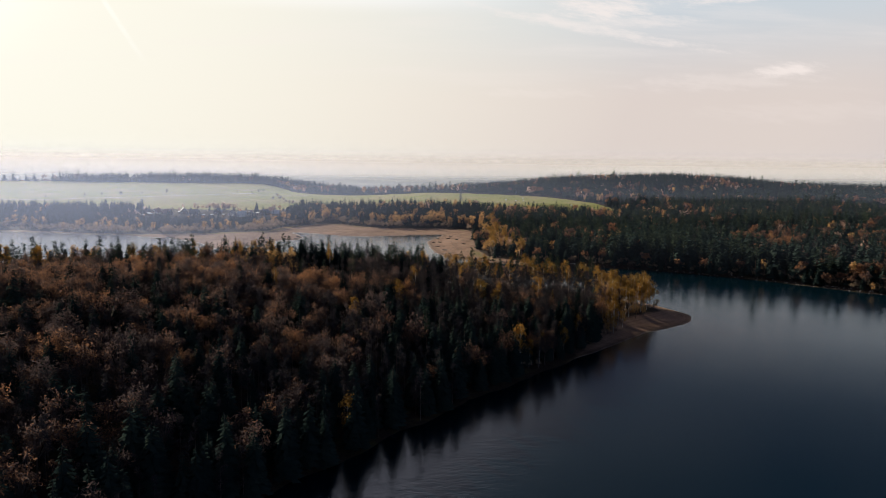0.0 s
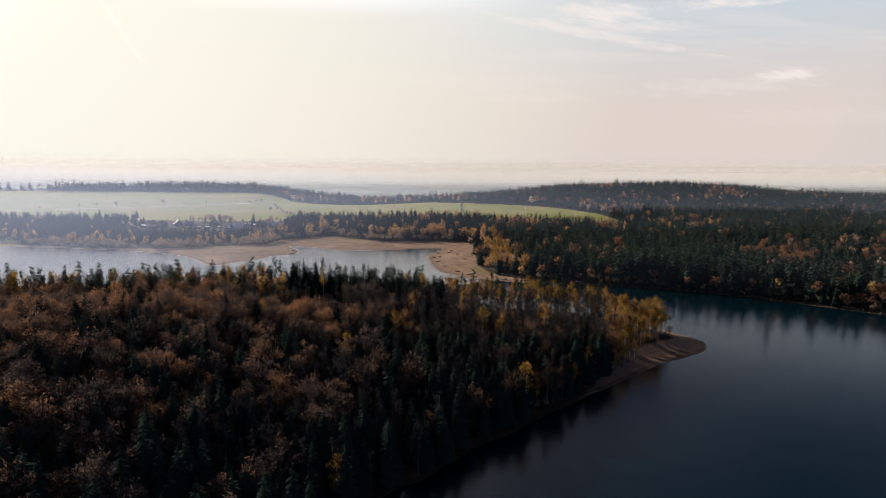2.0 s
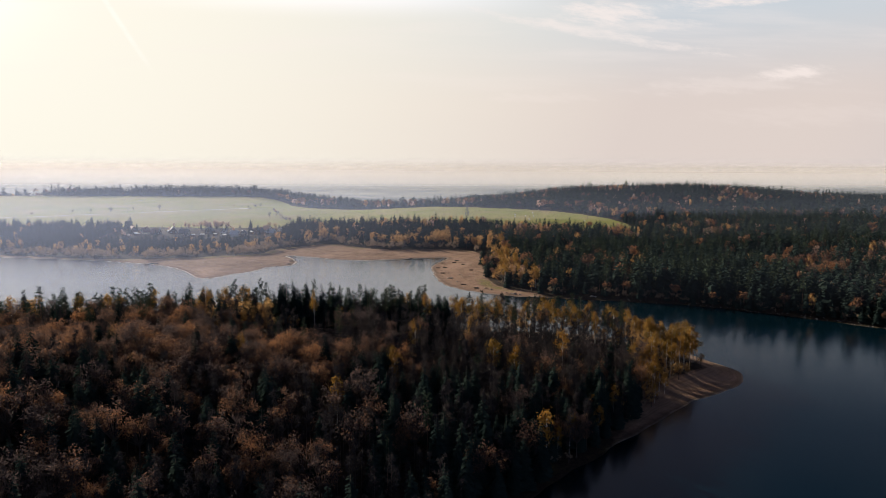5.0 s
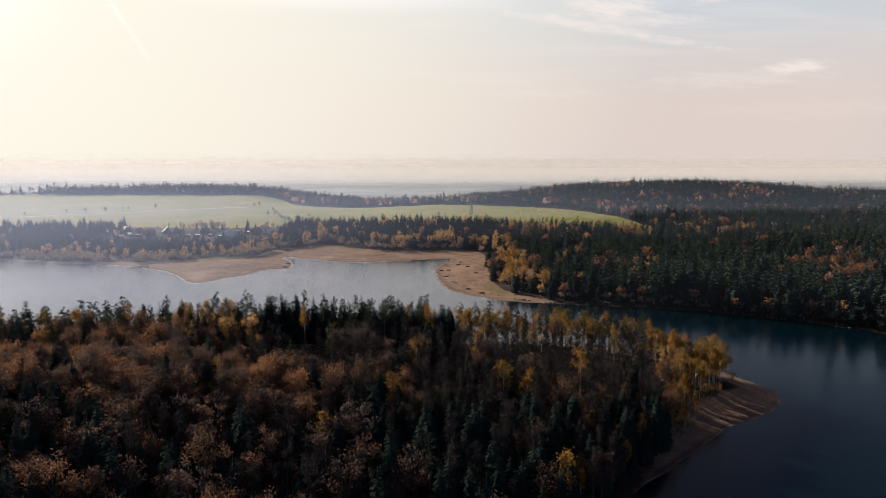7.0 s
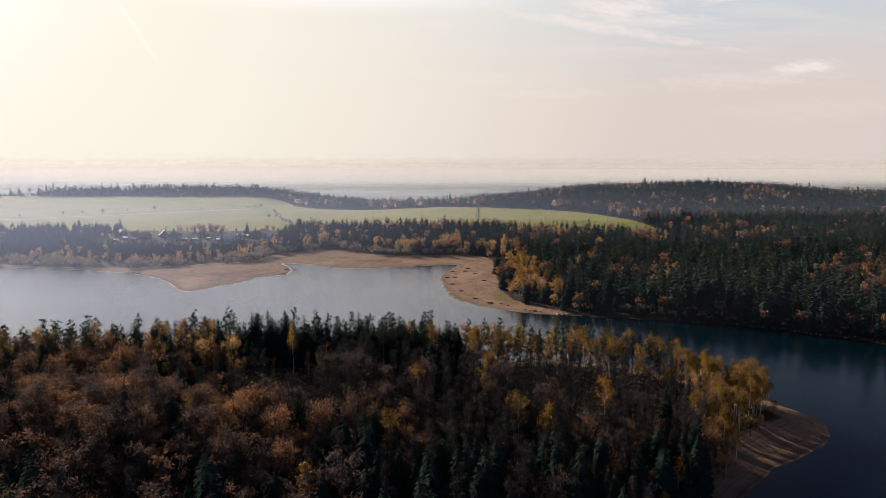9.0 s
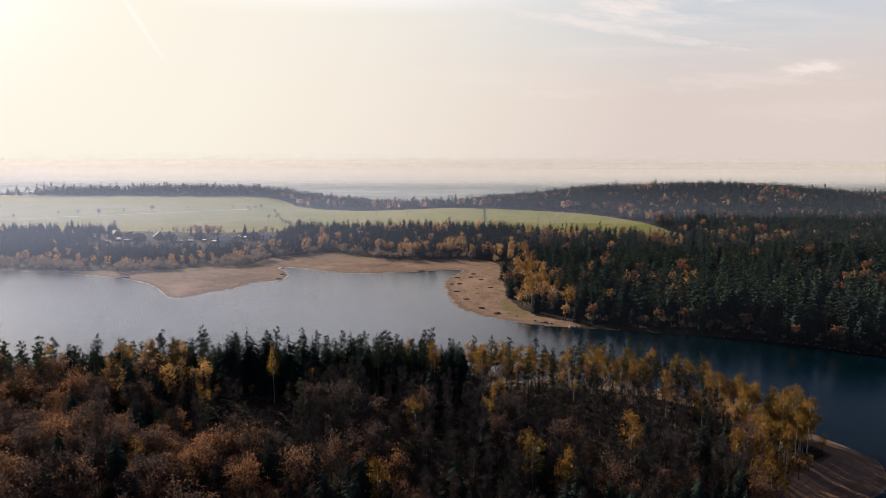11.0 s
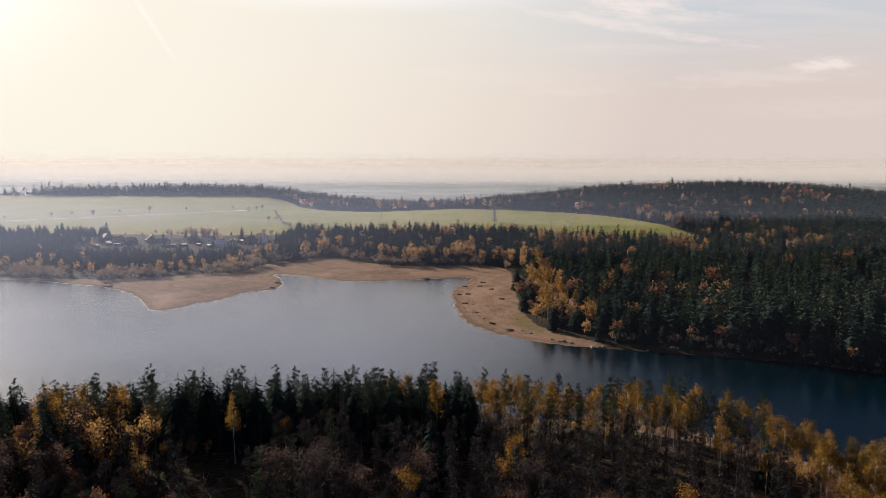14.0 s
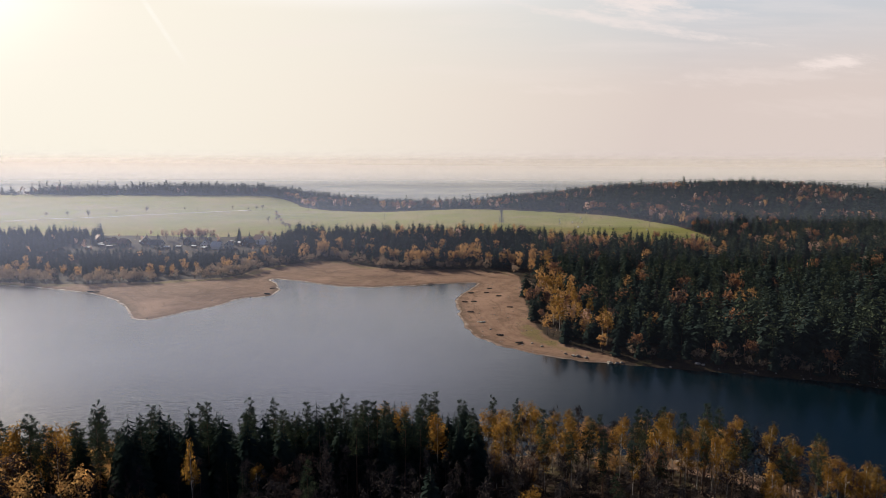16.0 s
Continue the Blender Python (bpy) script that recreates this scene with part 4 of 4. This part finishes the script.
for kind, px, py, size in (("spruce", -329, 854, 0.75), ("spruce", -322, 858, 0.6), ("spruce", -380, 845, 0.8), ("spruce", -384, 849, 0.7), ("spruce", -196, 868, 0.8),
                           ("spruce", -150, 872, 0.75), ("spruce", -143, 866, 0.7), ("spruce", -157, 878, 0.6), ("oak", -178, 884, 0.6), ("oak", -172, 889, 0.55)):
    grove.put(kind, px, py, height(px, py), size, "trees of the village")
r_row = np.random.default_rng(8)
for k in range(20):
    px, py = (-274 + 3.4 * k if k < 5 else -254 + 1.75 * (k - 5)) + r_row.normal(0, 0.8), 887 + r_row.normal(0, 3)
    grove.put("aspen", px, py, height(px, py), r_row.uniform(0.66, 0.9), "trees of the village", "slender tree with thin pinkish-brown leaves behind the village")
for px, py, size in ((-212, 1075, 0.4), (-205, 1050, 0.45), (-196, 1022, 0.5), (-188, 1000, 0.45), (-180, 975, 0.4), (-172, 955, 0.5), (-164, 940, 0.55)):
    grove.put("oak", px, py, height(px, py), size, "trees along the field road", "small dark hedge tree on the edge of the meadow")
for px, py, size in ((-431, 1041, 0.62), (-383, 1093, 0.6), (-465, 1056, 0.4), (-486, 1047, 0.42), (-529, 1023, 0.36), (-417, 1083, 0.35), (-345, 1121, 0.3),
                     (-285, 1133, 0.32), (-203, 1002, 0.55), (-196, 1010, 0.4), (-250, 1124, 0.4), (-243, 1127, 0.45), (-600, 1010, 0.4), (-260, 1120, 0.3)):
    grove.put("oak", px, py, height(px, py), size, "trees along the field road", "small round tree with thin brown leaves beside the field road")


def strip(name, points, width, lift, mat, label, category):
    """A road laid on the ground along a line."""
    p = rounded(points, 2)[: 4 * (len(points) - 1)]
    d = np.gradient(p, axis=0)
    d /= np.linalg.norm(d, axis=1)[:, None]
    s = np.stack([-d[:, 1], d[:, 0]], 1) * width / 2
    v = []
    for a in (p - s, p + s):
        v.append(np.concatenate([a, (land(a[:, 0], a[:, 1])[0] + lift)[:, None]], 1))
    n = len(p)
    k = np.arange(n - 1)
    ob = mesh_object(name, np.concatenate(v), np.stack([k, k + 1, k + 1 + n, k + n], 1), [mat], smooth=True)
    return tagged(ob, label, category, kind="structure")


strip("road", [(-760, 950), (-535, 1010), (-460, 1040), (-393, 1068), (-310, 1105), (-230, 1134)], 4.0, 0.35, plain("gravel_road", (0.3, 0.27, 0.22), 0.9), "pale gravel road across the meadow", "road")

# ---- meadow: bales, pylon, poles ----
WRAP = plain("bale_wrap", (0.42, 0.41, 0.38), 0.6, 0.0, 0.1)
STRAW = plain("straw", (0.33, 0.25, 0.11), 0.9)
r_bale = random.Random(3)
for px, py in ((124, 958), (135, 940), (139, 933), (145, 940), (134, 902), (166, 1022), (175, 985), (167, 910), (164, 895), (169, 893), (175, 862), (190, 875), (199, 890), (203, 880), (196, 862), (212, 868), (150, 975), (120, 930)):
    root = new("hay_bale")
    wrapped = r_bale.random() < 0.5
    tagged(root, "round hay bale in pale wrap lying on the meadow" if wrapped else "round bale of bare straw on the meadow", "bale", "bales on the meadow")
    root.matrix_world = pose(px, py, height(px, py) + 0.62, 0, 0, r_bale.uniform(0, 180))
    bm = bmesh.new()
    bmesh.ops.create_cone(bm, cap_ends=True, segments=16, radius1=0.68, radius2=0.68, depth=1.3, matrix=pose(0, 0, 0, 90, 0, 0))
    bmesh.ops.bevel(bm, geom=[e for e in bm.edges if abs(e.verts[0].co.y - e.verts[1].co.y) < 0.01], offset=0.12, segments=2, affect="EDGES")
    part("roll", bm, WRAP if wrapped else STRAW, root, smooth=True)

STEEL = plain("weathered_steel", (0.06, 0.062, 0.066), 0.8, 0.0, 0.15)
GLASS_BLUE = plain("insulator", (0.2, 0.12, 0.08), 0.2)
POLE = plain("weathered_pole", (0.13, 0.1, 0.08), 0.9)
pylon = new("pylon")
tagged(pylon, "dark steel lattice power pylon standing in the meadow", "pylon")
PX, PY = 60, 940
pylon.matrix_world = pose(PX, PY, height(PX, PY), 0, 0, 35)
PH = 19.0
for sx in (-1, 1):
    for sy in (-1, 1):
        part("leg", bar(bmesh.new(), (sx * 1.7, sy * 1.7, -0.4), (sx * 0.3, sy * 0.3, PH), 0.2), STEEL, pylon)
bm = bmesh.new()
for k in range(9):
    z0, z1 = k * PH / 9, (k + 1) * PH / 9
    a, b = 1.7 - 1.4 * z0 / PH, 1.7 - 1.4 * z1 / PH
    for p, q in (((-a, -a), (b, -b)), ((a, -a), (b, b)), ((a, a), (-b, b)), ((-a, a), (-b, -b)), ((a, -a), (-b, -b)), ((-a, a), (b, b))):
        bar(bm, (*p, z0), (*q, z1), 0.11, 3)
part("bracing", bm, STEEL, pylon)
for z0, half in ((PH - 6, 3.6), (PH - 3.4, 4.4), (PH - 0.8, 3.0)):
    bm = bmesh.new()
    bar(bm, (-half, 0, z0), (half, 0, z0), 0.2)
    for sgn in (-1, 1):
        bar(bm, (sgn * half, 0, z0), (sgn * 0.4, 0, z0 + 1.0), 0.08)
    arm = part("cross_arm", bm, STEEL, pylon)
    for sgn in (-1, 1):
        part("insulator", bar(bmesh.new(), (sgn * (half - 0.1), 0, z0 - 1.3), (sgn * (half - 0.1), 0, z0 - 0.1), 0.14, 8), GLASS_BLUE, arm)
for px, py, ph in ((206, 905, 10), (-70, 1010, 9), (-30, 980, 9), (-182, 1128, 9), (-320, 1100, 8), (-420, 1070, 8), (-262, 845, 9)):
    root = new("power_pole")
    tagged(root, "weathered wooden power pole with one cross-arm", "pole", "poles of the power line")
    root.matrix_world = pose(px, py, height(px, py), 0, 0, 30)
    part("post", bar(bmesh.new(), (0, 0, -0.5), (0, 0, ph), 0.14, 8), POLE, root)
    part("cross_arm", bar(bmesh.new(), (-1.1, 0, ph - 0.7), (1.1, 0, ph - 0.7), 0.08), POLE, root)

# ---- beaches: boats, stones, driftwood ----
HULLS = {"white": plain("white_hull", (0.75, 0.74, 0.7), 0.4), "dark green": plain("green_hull", (0.035, 0.06, 0.045), 0.6),
         "dark brown": plain("brown_hull", (0.07, 0.045, 0.03), 0.7)}


def boat(x, y, turn, length, colour):
    root = new("rowing_boat")
    tagged(root, "%s rowing boat pulled up on the sandy shore" % colour, "boat", "boats on the shore")
    root.matrix_world = pose(x, y, height(x, y) + 0.02, 0, 0, turn)
    bm, rings, wide = bmesh.new(), [], length * 0.19
    for k in range(9):
        t = k / 8
        f = max(0.03, math.sin(math.pi * min(1, 0.12 + t * 0.9)) ** 0.6)
        x0, keel, rim = (t - 0.5) * length, 0.06 + 0.28 * max(0, t - 0.75) * 4 * (t - 0.75), 0.55 + 0.25 * max(0, t - 0.6)
        ring = [(x0, -wide * f, rim), (x0, -wide * f * 0.8, keel + 0.16), (x0, 0, keel), (x0, wide * f * 0.8, keel + 0.16), (x0, wide * f, rim)]
        inner = [(px, py * 0.9, pz + 0.05 if abs(py) < wide * f * 0.95 else pz) for px, py, pz in reversed(ring)]
        rings.append([bm.verts.new(c) for c in ring + inner])
    for a, b in zip(rings, rings[1:]):
        for k in range(10):
            bm.faces.new((a[k], a[(k + 1) % 10], b[(k + 1) % 10], b[k]))
    bm.faces.new(rings[0]), bm.faces.new(rings[-1])
    part("hull", bm, HULLS[colour], root)
    for bx in (-0.2, 0.15):
        part("thwart", box(bmesh.new(), bx * length - 0.12, bx * length + 0.12, -wide * 0.8, wide * 0.8, 0.4, 0.45), POLE, root)
    bm = bmesh.new()
    bar(bm, (-0.46 * length, -wide * 0.45, 0.58), (0.1 * length, -wide * 0.98, 0.6), 0.04)
    bar(bm, (-0.46 * length, wide * 0.45, 0.58), (0.1 * length, wide * 0.98, 0.6), 0.04)
    part("gunwale", bm, POLE, root)


for row in ((22, 575, 10, 4.4, "white"), (17, 599, -5, 3.6, "dark brown"), (20, 627, 8, 3.6, "dark green"), (29, 653, 0, 3.4, "dark brown"), (32, 668, 12, 3.6, "dark green"),
            (14.5, 627, -15, 3.4, "dark brown"), (19, 654, 5, 3.6, "dark green"), (-8, 686, 10, 4.2, "dark brown"), (-113, 668, 20, 4.0, "dark brown"),
            (-229, 655, 15, 4.0, "dark green"), (-224, 653, 30, 3.6, "dark brown"), (30, 548, -20, 3.6, "dark brown"), (38, 534, 25, 3.8, "dark green"),
            (-112, 650, 10, 3.8, "dark green"), (40, 606, 0, 3.4, "dark brown"), (36, 640, 20, 3.4, "dark green")):
    boat(*row)

jetty = new("landing_stage")
tagged(jetty, "pale plank landing stage stranded on the dry shore", "jetty")
jetty.matrix_world = pose(60, 534, height(60, 534) + 0.05, 0, 0, 24)
PLANK = plain("grey_planks", (0.42, 0.4, 0.36), 0.85)
for k in range(12):
    part("plank", box(bmesh.new(), -3 + k * 0.5, -2.55 + k * 0.5, -0.9, 0.9, 0.35, 0.42), PLANK, jetty)
for sgn in (-1, 1):
    part("beam", box(bmesh.new(), -3.1, 3.1, sgn * 0.7 - 0.09, sgn * 0.7 + 0.09, 0.0, 0.345), POLE, jetty)

ROCK = plain("grey_rock", (0.17, 0.15, 0.13), 0.9)
PALE_ROCK = plain("pale_rock", (0.22, 0.2, 0.175), 0.95)
r_rock = random.Random(9)
for px, py, size in ((74, 504, 1.3), (77, 503.5, 1.0), (79, 504, 0.8), (60, 514, 0.9), (62, 513, 1.1), (65, 511, 0.8), (57, 517, 0.7), (95, 512, 0.8), (110, 500, 1.1), (112, 499, 0.8),
                     (26, 560, 0.6), (48, 528, 0.7), (44, 533, 0.6), (30, 590, 0.5), (-160, 582, 0.6), (-120, 640, 0.7), (-135, 650, 0.5), (-140, 628, 0.5)):
    root = new("boulder", bpy.data.meshes.new("boulder"))
    bm = lump(r_rock, size)
    bm.to_mesh(root.data)
    bm.free()
    root.data.materials.append(ROCK if r_rock.random() < 0.6 else PALE_ROCK)
    root.matrix_world = pose(px, py, height(px, py) + size * 0.2, 0, 0, r_rock.uniform(0, 360))
    tagged(root, "weathered grey boulder on the lake shore", "boulder", "boulders on the shore")


def littered(name, x, y, z, form, size, mats, label, category):
    """Many small pieces of one kind, turned at random, in one mesh."""
    tv, tq = form
    g = np.random.default_rng(len(x))
    a, s = g.random((len(x), 1)) * 6.28, np.reshape(size, (-1, 1))
    out = np.stack([(tv[:, 0] * np.cos(a) - tv[:, 1] * np.sin(a)) * s + np.reshape(x, (-1, 1)), (tv[:, 0] * np.sin(a) + tv[:, 1] * np.cos(a)) * s + np.reshape(y, (-1, 1)),
                    tv[:, 2] * s + np.reshape(z, (-1, 1))], -1).reshape(-1, 3)
    q = (tq[None] + (np.arange(len(x)) * len(tv))[:, None, None]).reshape(-1, 4)
    return tagged(mesh_object(name, out, q, mats), label, category, kind="stuff")


g = np.random.default_rng(41)
cube = np.array([(-1, -0.8, -0.4), (1, -0.6, -0.5), (0.8, 0.9, -0.4), (-0.7, 0.7, -0.5), (-0.6, -0.5, 0.5), (0.5, -0.6, 0.4), (0.6, 0.5, 0.55), (-0.5, 0.4, 0.45)])
cube_q = np.array([(0, 3, 2, 1), (4, 5, 6, 7), (0, 1, 5, 4), (1, 2, 6, 5), (2, 3, 7, 6), (3, 0, 4, 7)])
x, y = g.uniform(90, 420, 26000), g.uniform(250, 510, 26000)
z, dp, df = land(x, y)
ok = (df > -0.3) & (df < 4.5) & (g.random(len(x)) < np.interp(x, [90, 150, 200, 240], [0.1, 0.2, 0.3, 0.7]))
littered("shore_stones", x[ok], y[ok], z[ok], (cube, cube_q), g.uniform(0.15, 0.55, ok.sum()), [PALE_ROCK], "pale stones along the water's edge", "stones")
x, y = g.uniform(-330, 60, 5000), g.uniform(500, 790, 5000)
z, dp, df = land(x, y)
ok = (df > 0.5) & (inland(WOODS, x, y) < 2) & (g.random(len(x)) < np.interp(x, [-200, 0, 20], [0.25, 0.3, 0.8]))
littered("beach_stones", x[ok], y[ok], z[ok], (cube, cube_q), 0.1 + 0.45 * g.random(ok.sum()) ** 2, [ROCK], "scattered stones and clods on the beach", "stones")
stick = limbs([(-1.4, 0, 0.08)], [(1.4, 0.2, 0.3)], 0.055, 0.02, 4)
x, y = g.uniform(-70, 105, 5200), g.uniform(285, 392, 5200)
z, dp, df = land(x, y)
ok = (dp > 10) & ((((x + 44) / 14) ** 2 + ((y - 325) / 22) ** 2 < 1) | ((x > -40) & (y > 318 + 0.2 * x)))
DRY = plain("dry_branches", (0.2, 0.135, 0.11), 0.9)
littered("brushwood", x[ok], y[ok], z[ok], stick, g.uniform(0.4, 1.3, ok.sum()), [DRY], "cut brushwood and fallen branches on the forest floor", "branches")
stump = limbs([(0, 0, -0.2)], [(0, 0, 0.45)], 0.3, 0.24, 7)
ok &= g.random(len(x)) < 0.06
littered("stumps", x[ok], y[ok], z[ok], stump, g.uniform(0.7, 1.2, ok.sum()), [DRY], "sawn stumps in the clearing", "stumps")

# ---- translucent sheets that imitate thin haze over the lake and the lowland ----
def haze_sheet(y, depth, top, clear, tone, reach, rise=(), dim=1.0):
    """An upright translucent sheet painted as lit haze across the valley, denser and brighter towards the sun; it thins
    out upwards.
    """
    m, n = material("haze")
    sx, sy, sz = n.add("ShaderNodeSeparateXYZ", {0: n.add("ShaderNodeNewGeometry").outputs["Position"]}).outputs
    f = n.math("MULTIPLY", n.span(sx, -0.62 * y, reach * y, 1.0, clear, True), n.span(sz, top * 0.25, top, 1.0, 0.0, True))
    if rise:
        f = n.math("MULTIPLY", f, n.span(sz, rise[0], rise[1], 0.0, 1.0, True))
    # scattered sunlight put into the sheet colour: dimmer away from the sun
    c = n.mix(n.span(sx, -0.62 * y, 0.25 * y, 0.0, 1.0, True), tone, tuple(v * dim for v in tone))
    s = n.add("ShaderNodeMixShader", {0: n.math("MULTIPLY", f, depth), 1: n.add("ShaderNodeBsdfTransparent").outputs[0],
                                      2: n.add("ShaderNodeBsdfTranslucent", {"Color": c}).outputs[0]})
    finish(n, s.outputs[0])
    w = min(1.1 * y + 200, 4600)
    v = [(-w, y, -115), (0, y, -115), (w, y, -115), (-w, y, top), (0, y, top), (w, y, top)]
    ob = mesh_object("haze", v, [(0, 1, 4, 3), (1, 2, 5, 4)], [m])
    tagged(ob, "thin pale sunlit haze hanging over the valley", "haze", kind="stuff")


# sheet colours with the tint of hazy air painted in
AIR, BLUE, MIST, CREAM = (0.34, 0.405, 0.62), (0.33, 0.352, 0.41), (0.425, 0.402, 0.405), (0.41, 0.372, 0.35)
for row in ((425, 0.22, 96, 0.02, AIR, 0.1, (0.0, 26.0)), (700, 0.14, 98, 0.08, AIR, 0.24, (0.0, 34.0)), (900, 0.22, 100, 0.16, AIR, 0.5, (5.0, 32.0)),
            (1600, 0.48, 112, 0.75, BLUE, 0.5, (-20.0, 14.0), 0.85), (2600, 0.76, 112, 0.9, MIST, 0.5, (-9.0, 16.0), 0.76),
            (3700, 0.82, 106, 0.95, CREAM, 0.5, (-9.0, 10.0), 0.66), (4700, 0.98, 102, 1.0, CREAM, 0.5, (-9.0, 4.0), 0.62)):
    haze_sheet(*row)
